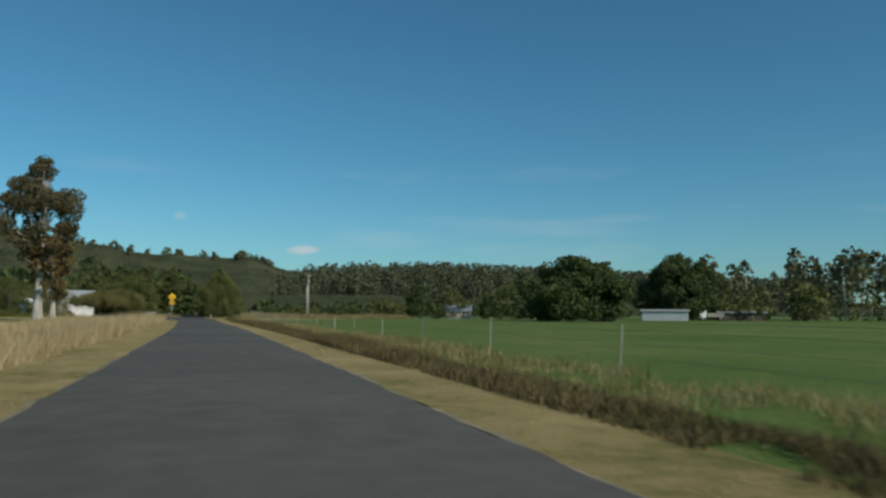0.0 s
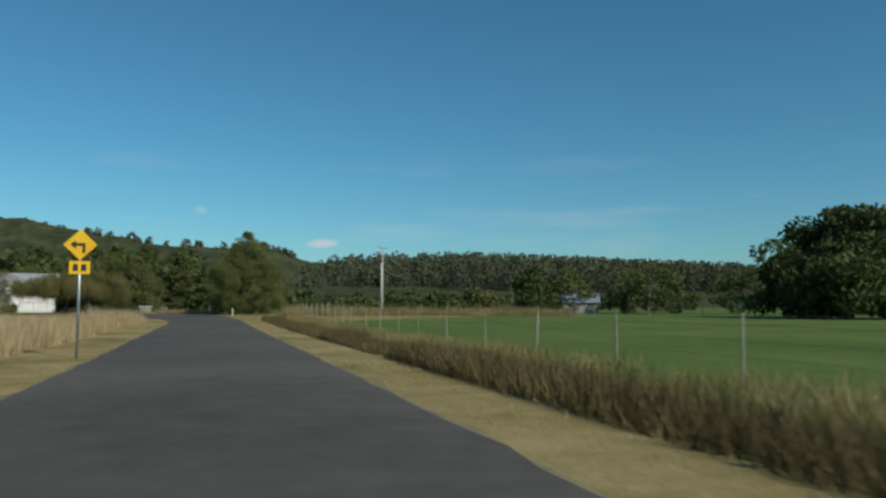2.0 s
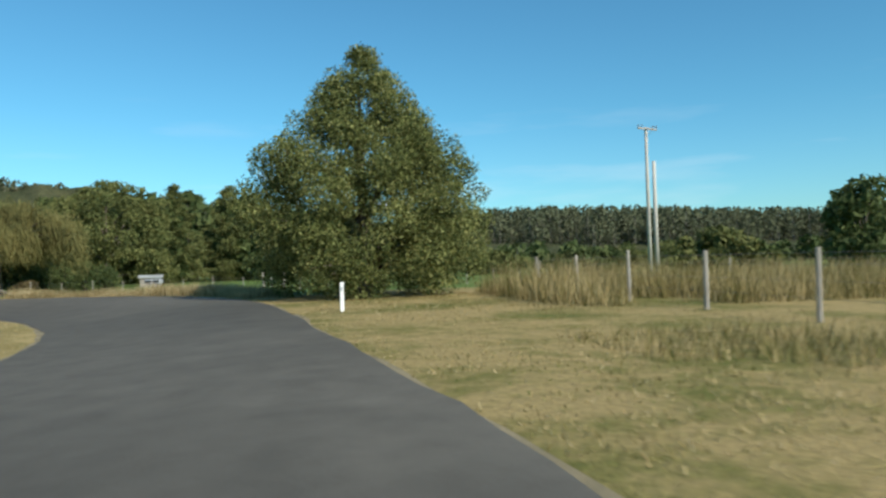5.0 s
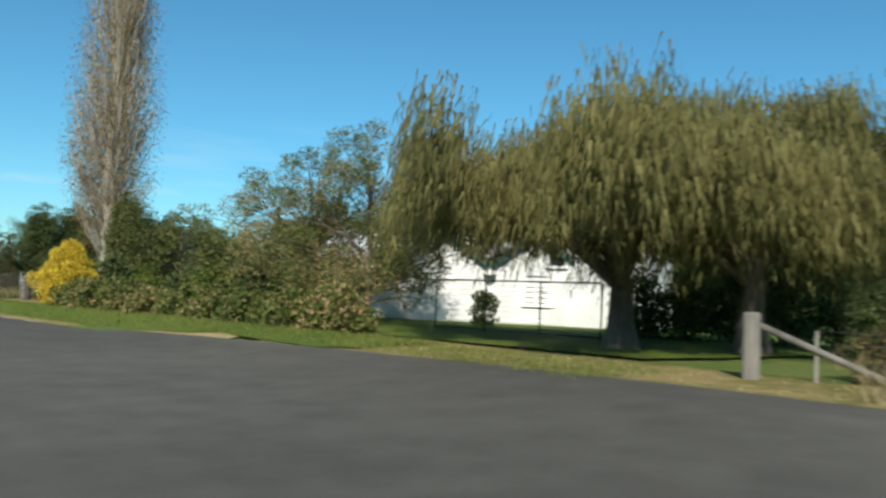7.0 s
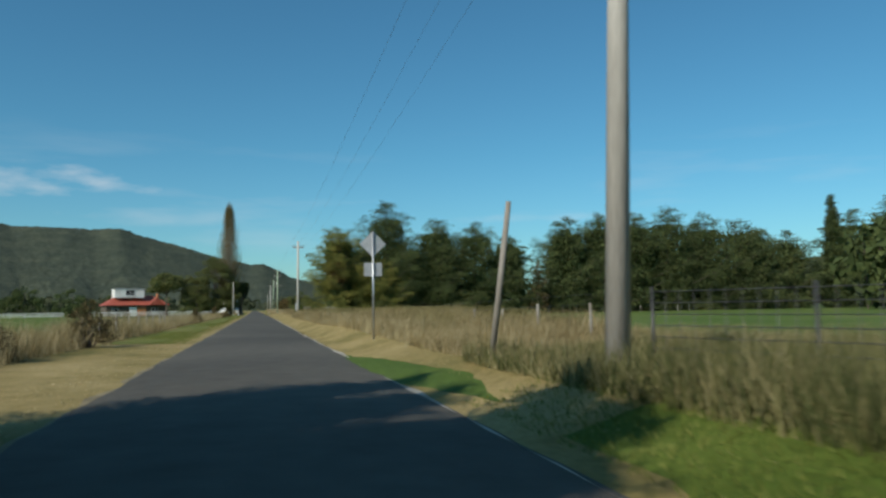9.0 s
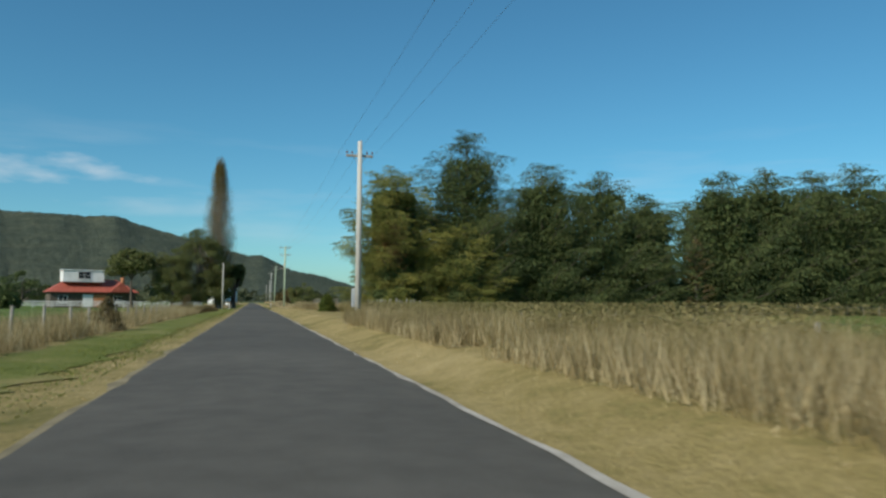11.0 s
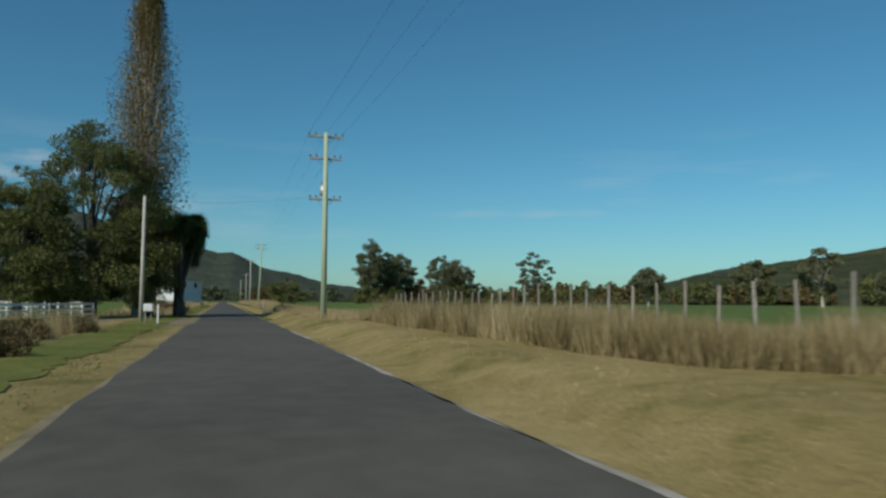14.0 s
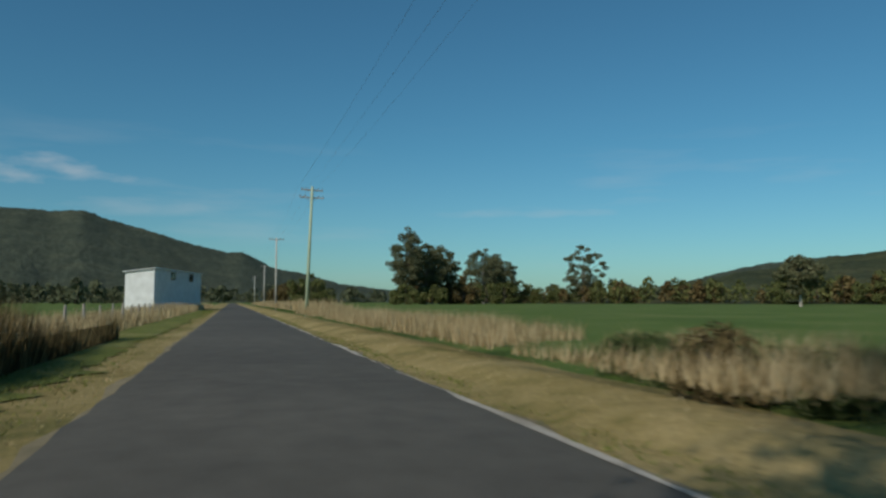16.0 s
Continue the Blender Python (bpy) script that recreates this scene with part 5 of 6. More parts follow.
# gums across the valley floor
for k, (x, y, h, r) in enumerate([(-613, 288, 38, 8.5), (-620, 300, 31, 9), (-632, 312, 31, 9), (-700, 365, 36, 12), (-722, 384, 30, 11), (-745, 395, 35, 12), (-727, 453, 42, 14)]):
    tree("gum_tree", x, y, h, r * 1.15, h * 0.16, 120 + k, M["leaf_euc"], M["far_bark"], 110, 2.7, 16000, 0.45, OVAL, 0.5, 0.6, None, 14, shell=0.4, label="tall spreading gum tree standing in pasture", group="paddock gums")
for k, (x, y, h, r) in enumerate([(-650, 330, 17, 9), (-690, 375, 15, 9), (-760, 420, 17, 10), (-640, 306, 14, 7), (-720, 480, 13, 9), (-750, 500, 17, 4), (-700, 545, 12, 7), (-560, 470, 13, 8), (-540, 505, 12, 9), (-520, 530, 11, 9), (-500, 560, 15, 10), (-575, 235, 13, 10), (-590, 228, 10, 8), (-610, 300, 10, 8), (-660, 350, 13, 10), (-625, 322, 12, 9), (-705, 410, 12, 9), (-735, 440, 11, 10), (-668, 338, 12, 10), (-648, 318, 11, 9), (-682, 352, 10, 9), (-715, 388, 12, 10), (-600, 283, 10, 7)]):
    tree("paddock_tree", x, y, h, r, 0.6, 130 + k, M["leaf_autumn"] if k % 3 == 0 else M["leaf_olive"], M["bark"], 40, 2.2, 3000, 0.6, DOME, 0.5, 0.7, None, 6, label="rounded dark tree in far pasture", group="far paddock trees")
for k, (x, y, h, r) in enumerate([(-405, 372, 17, 9), (-395, 392, 21, 11), (-380, 410, 14, 9), (-365, 430, 20, 12), (-430, 345, 15, 7)]):
    tree("gum_tree", x, y, h, r, h * 0.25, 150 + k, M["leaf_euc"], M["pale_bark"], 36, 2.4, 3000, 0.6, OVAL, 0.5, 0.6, None, 12, shell=0.4, label="gum tree across the green field", group="field gums")
rng = np.random.default_rng(157)
for nm, lf, n, hh in (("field_edge_trees", "leaf_autumn", 60, 11), ("field_edge_wood", "leaf_olive", 90, 13)):
    u = rng.uniform(0, 1, n)
    forest(nm, np.column_stack([-800 + 400 * u + rng.normal(0, 8, n), 430 + 135 * u + rng.normal(0, 14, n), 0 * u]), hh, M[lf], 158 + n, "autumn-tinted trees along the far side of the field", 120, 1.1, 0.04, 0.42, M["bark"])
# trees across the first field
tree("broad_pine", 63.0, 132, 12.9, 9.4, 0.6, 160, M["leaf_dark"], M["bark"], 130, 2.6, 24000, 0.4, DOME, 0.5, 0.6, 0.5, 10, label="massive dark spreading pine by the farm sheds", group="farm pines", lumps=1.7)
tree("broad_pine", 109.5, 166, 17.6, 9.5, 0.6, 161, M["leaf_dark"], M["bark"], 130, 2.8, 26000, 0.42, DOME, 0.5, 0.6, 0.5, 10, label="massive dark rounded pine by the farm sheds", group="farm pines", lumps=1.5)
tree("broad_pine", 74, 140, 13.2, 3, 9, 162, M["leaf_dark"], M["bark"], 20, 1.4, 1500, 0.5, CONE, 0.5, 0.6, 0.3, 5, label="slender pine top above the others", group="farm pines")
for k, (x, y, h, r) in enumerate([(68, 184, 9, 7), (58, 198, 9, 6), (46.6, 186, 9.6, 3.6), (40, 200, 5, 5), (30, 215, 3.8, 4.5), (22, 232, 3.6, 5), (12, 240, 3.2, 4.5), (52, 240, 5, 8), (92, 190, 9, 8), (78, 200, 11, 8), (128, 178, 9, 7), (140, 190, 10, 8)]):
    tree("farm_tree", x, y, h, r, 0.5, 165 + k, M["leaf_olive"] if k % 2 else M["leaf_dark"], M["bark"], 40, 1.5, 2600, 0.4, DOME, 0.5, 0.7, None, 6, label="dark rounded tree near the farmhouse", group="farmhouse trees")
rng = np.random.default_rng(180)
gx = rng.uniform(130, 420, 150)
forest("roadside_gums", np.column_stack([gx, 215 - 0.22 * gx + rng.normal(0, 16, 150), 0 * gx]), 16, M["leaf_euc"], 181, "row of tall thin gums beyond the field", 110, 0.8, 0.35, 0.2)
gx = rng.uniform(-20, 150, 120)
forest("roadside_scrub", np.column_stack([rng.uniform(120, 430, 170), np.zeros(170), np.zeros(170)]) + np.column_stack([np.zeros(170), 208 - 0.22 * np.linspace(120, 430, 170) + rng.normal(0, 10, 170), np.zeros(170)]), 8, M["leaf_olive"], 186, "dark scrub under the roadside gums", 80, 0.8, 0.02, 0.5, M["bark"])
forest("field_edge_scrub", np.column_stack([gx, 300 + rng.normal(0, 14, 120), 0 * gx]), 4.6, M["leaf_dark"], 182, "dark scrub along the far side of the field", 70, 0.8, 0.02, 0.6, M["bark"])
gx = rng.uniform(-62, -14, 46)
forest("pine_wood", np.column_stack([gx, 276 + rng.normal(0, 9, 46), 0 * gx]), 13, M["leaf_dark"], 184, "dark pine wood beyond the bend", 160, 0.8, 0.04, 0.36, M["bark"])
gx = rng.uniform(-170, -45, 130)
forest("far_left_trees", np.column_stack([gx, 305 + np.clip(rng.normal(0, 25, 130), -25, 60), 0 * gx]), 13, M["leaf_dark"], 183, "dark trees behind the house on the straight", 120, 0.9, 0.05, 0.4, M["bark"])

# ---- buildings ----
def white_house():
    """The weatherboard house behind the willows: two gables to the road and a long wing."""
    e = root("white_house", -35.8, 180.6, 0.05, 33, "white weatherboard house with two gables and green trim", "house")
    walls(e, 10.0, 6.0, 2.45, M["white_board"], -1.4, 3.2, boards=12)
    gable_roof(e, 10.0, 6.0, 2.5, 1.2, 0.35, M["roof_white"], -1.4, 3.2, True, "pale iron roof")
    for cx in (-1.45, 2.05):
        bm = bmesh.new()
        w, d, h, g = 3.0, 2.4, 2.35, 1.05
        box(bm, cx, -0.4 + d / 2, h / 2 - 0.1, w, d, h + 0.2)
        p = [(cx - w / 2, -0.4, h), (cx + w / 2, -0.4, h), (cx, -0.4, h + g)]
        v = [bm.verts.new(q) for q in p] + [bm.verts.new((a, b + 0.2, c)) for a, b, c in p]
        for fcs in ((0, 1, 2), (3, 4, 5), (0, 1, 4, 3), (1, 2, 5, 4), (2, 0, 3, 5)):
            bm.faces.new([v[i] for i in fcs])
        gw = part("gable_wall", bm, M["white_board"], e)
        for k in range(12):
            boxed("weatherboard", M["white_board"], gw, (w, 0.02, 0.17), (cx, -0.414, 0.12 + k * 0.205), rx=-2)
        gable_roof(e, 4.6, 3.0, 2.37, 1.08, 0.3, M["roof_white"], cx, 1.3, False, "pale iron gable roof")
        bm = bmesh.new()
        for sg in (-1, 1):
            box(bm, cx + sg * 0.9, -0.76, 2.86, 2.25, 0.04, 0.2, ry=sg * 35.7)
        part("bargeboard", bm, M["green_trim"], e, "dark green bargeboard")
    window(e, 1.3, 1.2, (2.35, -0.42, 1.35), 3)
    window(e, 0.9, 0.5, (-1.6, -0.42, 1.95), 2)
    boxed("shelf_hood", M["white_paint"], e, (1.3, 0.3, 0.06), (0.3, 0.1, 1.9), bev=0.01)
    boxed("annex", M["white_board"], e, (2.8, 3.0, 1.9), (5.6, 3.6, 0.95), bev=0.02, label="low white lean-to")
    return e


white_house()


def plain_house(name, x, y, rz, L, D, h, rise, wall, roof, label, category="house", wins=(), z=0.0, doors=(), over=0.4, ribs=0):
    e = root(name, x, y, z, rz, label, category)
    walls(e, L, D, h, wall, 0, 0, rise, True)
    gable_roof(e, L, D, h + 0.03, rise, over, roof, ribs=ribs)
    for wx, wz, ww, wh in wins:
        window(e, ww, wh, (wx, -D / 2 - 0.02, wz), 2)
    for wx, ww, wh in doors:
        boxed("door", M["green_trim"], e, (ww, 0.08, wh), (wx, -D / 2 - 0.03, wh / 2), bev=0.01)
    return e


plain_house("farm_cottage", -34.6, 184.5, 12, 9.0, 6.0, 4.0, 1.7, M["white_board"], M["roof_grey"], "white cottage with grey iron roof beyond dry grass", wins=((-2.6, 2.9, 1.4, 1.1), (0.6, 2.9, 1.4, 1.1), (3.2, 2.9, 0.8, 1.1)))
plain_house("farm_house", 60.0, 196, -20, 6.4, 5.0, 2.2, 1.5, M["timber"], M["roof_blue"], "farmhouse with steep blue-grey roof among trees", wins=((-1.7, 1.4, 1.1, 1.0), (1.6, 1.4, 1.1, 1.0)))
plain_house("field_hut", -18.3, 191.4, 10, 1.7, 1.3, 0.75, 0.15, M["timber"], M["roof_grey"], "small low hut with pale roof in the paddock", "shed", over=0.15)
plain_house("farm_shed", 100, 158.5, -28, 10.5, 5.0, 2.2, 0.35, M["sign_back"], M["roof_grey"], "long pale farm shed with a low roof", "shed", doors=())
plain_house("farm_shed", 125.5, 163, -30, 12, 5.0, 1.9, 0.3, M["bark"], M["roof_grey"], "low grey farm shed with iron roof", "shed")


def red_house():
    e = root("red_roofed_house", -274.5, 150.5, 0, 105, "white house with red tiled roof and upper storey", "house")
    # lower walls take the dark bark colour in place of the eaves' shadow
    walls(e, 15, 8, 3.1, M["bark"], label="walls coloured dark for the shade below the eaves")
    bm = bmesh.new()
    hip = [(-8.1, -4.6, 2.95), (8.1, -4.6, 2.95), (8.1, 4.6, 2.95), (-8.1, 4.6, 2.95), (-4.4, 0, 5.5), (4.4, 0, 5.5)]
    v = [bm.verts.new(p) for p in hip]
    for fcs in ((0, 1, 5, 4), (1, 2, 5), (2, 3, 4, 5), (3, 0, 4), (3, 2, 1, 0)):
        bm.faces.new([v[i] for i in fcs])
    part("roof", bm, M["roof_red"], e, "red tiled hip roof")
    bm = bmesh.new()
    gv = [bm.verts.new(p) for p in ((2.6, -5.2, 3.0), (6.6, -5.2, 3.0), (4.6, -5.2, 4.9), (2.6, 0.0, 3.0), (6.6, 0.0, 3.0), (4.6, 0.0, 4.9))]
    for fcs in ((0, 1, 2), (3, 4, 5), (0, 2, 5, 3), (1, 2, 5, 4), (0, 1, 4, 3)):
        bm.faces.new([gv[i] for i in fcs])
    part("porch_roof", bm, M["roof_red"], e, "red tiled porch gable")
    boxed("upper_storey", M["white_board"], e, (7.2, 4.5, 2.2), (-1.8, -0.9, 6.0), bev=0.03)
    window(e, 2.2, 1.4, (-1.7, -3.18, 6.2), 2)
    boxed("eave", M["white_paint"], e, (7.5, 4.8, 0.12), (-1.8, -0.9, 7.15), bev=0.03)
    boxed("brick_panel", M["brick"], e, (2.2, 0.14, 2.4), (1.0, -4.05, 1.3), bev=0.01, label="orange brick panel")
    boxed("white_panel", M["white_board"], e, (1.8, 0.14, 2.4), (-1.1, -4.05, 1.3), bev=0.01, label="white wall panel")
    for x in (-5.4, 4.2):
        window(e, 1.5, 1.2, (x, -4.03, 1.6), 2)
    rod("chimney", M["brick"], e, (5.8, 0.5, 4.2), (5.8, 0.5, 6.0), 0.4, 0.36, 6)
    return e


red_house()


def field_shed():
    e = root("field_shed", -381.5, 178.6, 0, 163.5, "long white iron-clad shed beside the road", "shed")
    # the long wall runs from the near corner along the road
    bm = bmesh.new()
    L, D = 25.0, 4.0
    v = [bm.verts.new(p) for p in ((0, 0, -0.2), (L, 0, -0.2), (L, D, -0.2), (0, D, -0.2), (0, 0, 6.1), (L, 0, 6.1), (L, D, 5.3), (0, D, 5.3))]
    for fcs in ((0, 1, 5, 4), (1, 2, 6, 5), (2, 3, 7, 6), (3, 0, 4, 7)):
        bm.faces.new([v[i] for i in fcs])
    part("wall", bm, M["white_board"], e)
    rib = boxed("rib", M["white_board"], e, (0.06, 0.05, 6.1), (0.3, -0.028, 2.95))
    for k in range(1, int(L / 0.6)):
        ob = new("rib", rib.data)
        ob.parent = e
        ob.location = rib.location + Vector((k * 0.6, 0, 0))
    bm = bmesh.new()
    box(bm, L / 2, D / 2, 5.8, L + 0.5, D + 0.6, 0.12, rx=-7)
    part("roof", bm, M["roof_white"], e)
    for x in (0.35 * L, 0.75 * L):
        boxed("vent", M["glass"], e, (2.2, 0.1, 1.2), (x, -0.06, 5.2), bev=0.02)
    return e


# ---- vehicles ----
def truck(x, y, rz):
    e = root("farm_truck", x, y, 0, rz, "white farm truck beside the pale shed", "truck")
    boxed("cab", M["car_white"], e, (1.8, 2.0, 1.9), (2.2, 0, 1.55), bev=0.18)
    boxed("windscreen", M["glass"], e, (0.05, 1.6, 0.7), (3.1, 0, 1.9), bev=0.02)
    boxed("tray", M["timber"], e, (4.0, 2.1, 0.9), (-0.9, 0, 1.3), bev=0.04)
    boxed("chassis", M["dark_metal"], e, (6.0, 0.9, 0.25), (0, 0, 0.65), bev=0.02)
    for wx in (-2.0, 2.2):
        for sg in (-1, 1):
            w = rod("wheel", M["rubber"], e, (wx, sg * 0.7, 0.45), (wx, sg * 1.0, 0.45), 0.45, 0.45, 18)
            rod("rim", M["metal"], w, (wx, sg * 0.99, 0.45), (wx, sg * 1.02, 0.45), 0.25, 0.22, 12)
    return e


truck(114, 160, 160)

# ---- poles and wires ----
S_ROT = math.degrees(math.atan2(TAN[near(-150, 172)][1], TAN[near(-150, 172)][0])) + 90
power_pole(16.4, 167.5, 9.4, M["pole"], ((9.3, 1.6),), 20, 0.14, "grey timber power pole standing in the field")
power_pole(15.9, 165.5, 7.0, M["pole"], (), 0, 0.15, "short bare timber pole in the field")
power_pole(-70.4, 170.45, 10.5, M["pole"], ((7.9, 2.5), (9.7, 1.5)), S_ROT, 0.17, "tall pale timber power pole with two crossarms", lean=-2)
power_pole(-148.6, 176.6, 9.2, M["pole"], ((8.5, 1.3),), S_ROT, 0.16, "pale timber power pole with a steel box", box_at=1.6)
power_pole(-237.0, 183.5, 10.4, M["pole_green"], ((10.2, 1.9), (9.0, 1.7), (6.8, 1.7)), S_ROT, 0.17, "greenish treated power pole with a transformer", True)
power_pole(-337.5, 192.3, 11.9, M["pole_green"], ((11.6, 2.0), (10.9, 2.2)), S_ROT, 0.17, "greenish treated power pole with crossarms", lean=-2)
power_pole(-395.5, 197.2, 12.0, M["pole"], ((11.7, 2.4),), S_ROT, 0.17, "timber power pole with one crossarm")
power_pole(-470, 204, 11, M["pole"], ((10.6, 2.2),), S_ROT, 0.17, "far timber power pole with one crossarm")
power_pole(-560, 211, 11, M["pole"], ((10.6, 2.2),), S_ROT, 0.17, "far timber power pole with one crossarm")
power_pole(-248.6, 174.3, 8.0, M["pole"], (), S_ROT, 0.14, "bare grey service pole at the driveway")
PL = [(-70.9, 170.8, 10.3), (-148.6, 176.6, 8.8), (-237.0, 183.5, 10.4), (-337.5, 192.3, 11.8), (-395.5, 197.2, 12.0), (-470, 204, 10.9), (-560, 211, 10.9)]
nrm = np.array([NOR[near(-150, 172)][0], NOR[near(-150, 172)][1], 0])
for a, b in zip(PL, PL[1:]):
    for o in (-0.9, 0.0, 0.9):
        wire(np.array(a) + nrm * o, np.array(b) + nrm * o, 0.8)
wire((-237.0, 183.5, 7.0), (-248.6, 174.3, 7.8), 0.3)
e = root("stay_pole", -74.6, 170.5, 0, 0, "thin leaning timber stay pole in dry grass", "pole")
rod("pole", M["timber"], e, (-0.3, 0.0, -0.2), (0.35, 0.15, 2.9), 0.06, 0.05, 8)

# ---- signs ----
def curve_sign(x, y):
    e = root("curve_warning_sign", x, y, 0, 4, "yellow diamond sign with a black left-turn arrow", "road sign")
    rod("post", M["metal"], e, (0, 0.04, -0.3), (0, 0.04, 3.3), 0.035, 0.035, 10)
    bm = bmesh.new()
    box(bm, 0, 0, 2.98, 0.58, 0.012, 0.58, ry=45, bev=0.004)
    pl = part("diamond_plate", bm, M["yellow"], e)
    bm = bmesh.new()
    box(bm, 0.09, -0.009, 2.86, 0.07, 0.004, 0.2)
    box(bm, 0.0, -0.009, 2.985, 0.25, 0.004, 0.07)
    vs = [bm.verts.new(p) for p in ((-0.10, -0.011, 3.1), (-0.10, -0.011, 2.87), (-0.24, -0.011, 2.985))]
    bm.faces.new(vs)
    part("arrow", bm, M["black"], pl)
    sp = boxed("speed_plate", M["yellow"], e, (0.5, 0.012, 0.34), (0, 0, 2.38), bev=0.004, label="small yellow plate with dark bars")
    for dx in (-0.1, 0.1):
        boxed("bar", M["black"], sp, (0.12, 0.004, 0.18), (dx, -0.009, 2.38))
    return e


curve_sign(-6.0, 83.4)
e = root("road_sign", -86.2, 170.9, 0, S_ROT, "grey back of a diamond road sign with lower plate", "road sign")
rod("post", M["metal"], e, (0, 0.05, -0.3), (0, 0.05, 3.7), 0.035, 0.035, 10)
boxed("diamond_plate", M["sign_back"], e, (0.62, 0.014, 0.62), (0, 0, 3.3), ry=45, bev=0.004)
boxed("lower_plate", M["sign_back"], e, (0.6, 0.014, 0.45), (0, 0, 2.45), bev=0.004)
for x, y in ((-3.53, 142.7), (-272.4, 184.9), (-244.2, 175.3)):
    guide_post(x, y, 0.74 if x > -200 else 1.1, S_ROT if x < -100 else 0)


def letterbox(x, y, rz, label, w=0.5, h=0.36, post=0.75, paint="white_paint"):
    e = root("letterbox", x, y, 0, rz, label, "letterbox")
    boxed("box", M[paint], e, (w, 0.4, h), (0, 0, post + h / 2), bev=0.03)
    boxed("slot", M["black"], e, (w * 0.6, 0.02, 0.03), (0, -0.2, post + h * 0.75))
    for dx in (-0.3, 0.3):
        rod("leg", M["timber"], e, (dx * w, 0, -0.2), (dx * w, 0, post + 0.02), 0.03, 0.03, 8)
    return e


e = root("letterbox", -12.7, 165.3, 0, -20, "pair of pale grey letterboxes on one low stand", "letterbox")
for dx in (-0.23, 0.23):
    bx = boxed("box", M["sign_back"], e, (0.44, 0.36, 0.24), (dx, 0, 0.68), bev=0.03)
    boxed("slot", M["black"], bx, (0.34, 0.02, 0.1), (dx, -0.18, 0.68))
    rod("leg", M["timber"], e, (dx, 0, -0.2), (dx, 0, 0.56), 0.035, 0.035, 8)
letterbox(-242.6, 174.8, S_ROT, "white box letterbox on two legs by the driveway", 0.5, 0.42, 0.75)
letterbox(-59.0, 170.9, S_ROT, "dark weathered letterbox beside the white one", 0.7, 0.3, 0.86, "bark")
letterbox(-57.8, 170.2, S_ROT, "white letterbox standing before the dark hedge", 0.4, 0.46, 0.55)

# ---- fences and gates ----
fence((9.6, -10), (8.0, 60), 9.0, 1.15, 0.024, (0.4, 0.7, 1.0, 1.2), 1, "timber post and wire fence along the green field")
fence((8.0, 60), (5.8, 118), 5.0, 1.2, 0.026, (0.4, 0.7, 1.0, 1.2), 2, "timber post and wire fence along the green field")
fence((5.6, 118), (3.6, 149.3), 3.4, 1.35, 0.05, (0.4, 0.7, 1.0, 1.2), 3, "timber post and wire fence near the corner")
fence((3.6, 149.3), (60, 144), 7.0, 1.1, 0.05, (0.4, 0.7, 1.0, 1.2), 4, "timber post and wire fence along the side road")
fence((-21.0, 167.2), (14, 166), 1.6, 0.78, 0.024, (0.3, 0.55, 0.72), 5, "weathered paddock fence beyond the bend")
fence((-7.1, 166.7), (-6.0, 166.7), 1.1, 0.9, 0.06, (0.5, 0.9), 6, "short pair of dark fence posts")
fence((-160, 183.2), (-205, 187.4), 1.6, 1.35, 0.05, (0.35, 0.6, 0.85, 1.1), 7, "close-set timber fence below the cypress row", z0=0.25)
fence((-189, 185.2), (-192, 262), 3.0, 1.3, 0.07, (0.4, 0.7, 1.0), 8, "timber fence along the foot of the cypresses")
fence((-206, 186.4), (-242, 189.1), 1.2, 1.5, 0.036, (0.35, 0.6, 0.85, 1.1), 9, "timber post and wire fence in long dry grass", z0=0.35)
fence((-80, 175.5), (-160, 183.2), 4.0, 0.75, 0.05, (0.4, 0.7, 1.0), 10, "timber post and wire fence in long dry grass", z0=0.35)
fence((-95, 161), (-240, 170.2), 4.0, 1.2, 0.06, (0.4, 0.7, 1.0), 11, "timber post and wire fence beside the green paddock")
fence((-262, 118), (-270, 169), 3.0, 1.25, 0.06, (0.45, 0.8, 1.15), 12, "white painted rail fence", rail=M["white_paint"], name="rail_fence")
fence((-235, 167.4), (-256, 171.0), 2.6, 1.2, 0.06, (0.4, 0.75, 1.1), 13, "white painted rail fence by the driveway", rail=M["white_paint"], name="rail_fence")
fence((-300, 177), (-400, 184), 4.0, 1.2, 0.06, (0.4, 0.7, 1.0), 14, "timber post and wire fence beside dry grass")


def strainer(x, y, h, w, rz, label, stay=True):
    e = root("strainer_post", x, y, 0, rz, label, "fence post")
    bm = bmesh.new()
    box(bm, 0, 0, h / 2 - 0.15, w, w, h + 0.3, bev=0.03)
    part("post", bm, M["old_timber"], e)
    if stay:
        rod("stay", M["old_timber"], e, (0.12, 0, h * 0.8), (1.9, 0.1, 0.0), 0.05, 0.05, 8)
    return e


strainer(-21.8, 166.9, 0.95, 0.24, 15, "thick weathered strainer post with a sloping stay")
strainer(-54.75, 171.4, 1.1, 0.32, 5, "thick grey gatepost beside the yellow shrub", False)
strainer(-57.4, 173.3, 1.35, 0.3, 12, "thick grey gatepost at the end of the mesh fence", False)


def field_gate(x, y, rz, w, h, mat, label, bars=5):
    e = root("field_gate", x, y, 0, rz, label, "gate")
    for k in range(bars):
        z = 0.18 + (h - 0.18) * k / (bars - 1)
        rod("bar", mat, e, (0, 0, z), (w, 0, z), 0.02, 0.02, 6)
    for k in range(4):
        rod("upright", mat, e, (w * k / 3, 0, 0.12), (w * k / 3, 0, h + 0.02), 0.022, 0.022, 6)
    return e


field_gate(-31.4, 171.9, -2, 5.0, 1.45, M["dark_metal"], "dark steel tube gate before the lawn", 2)
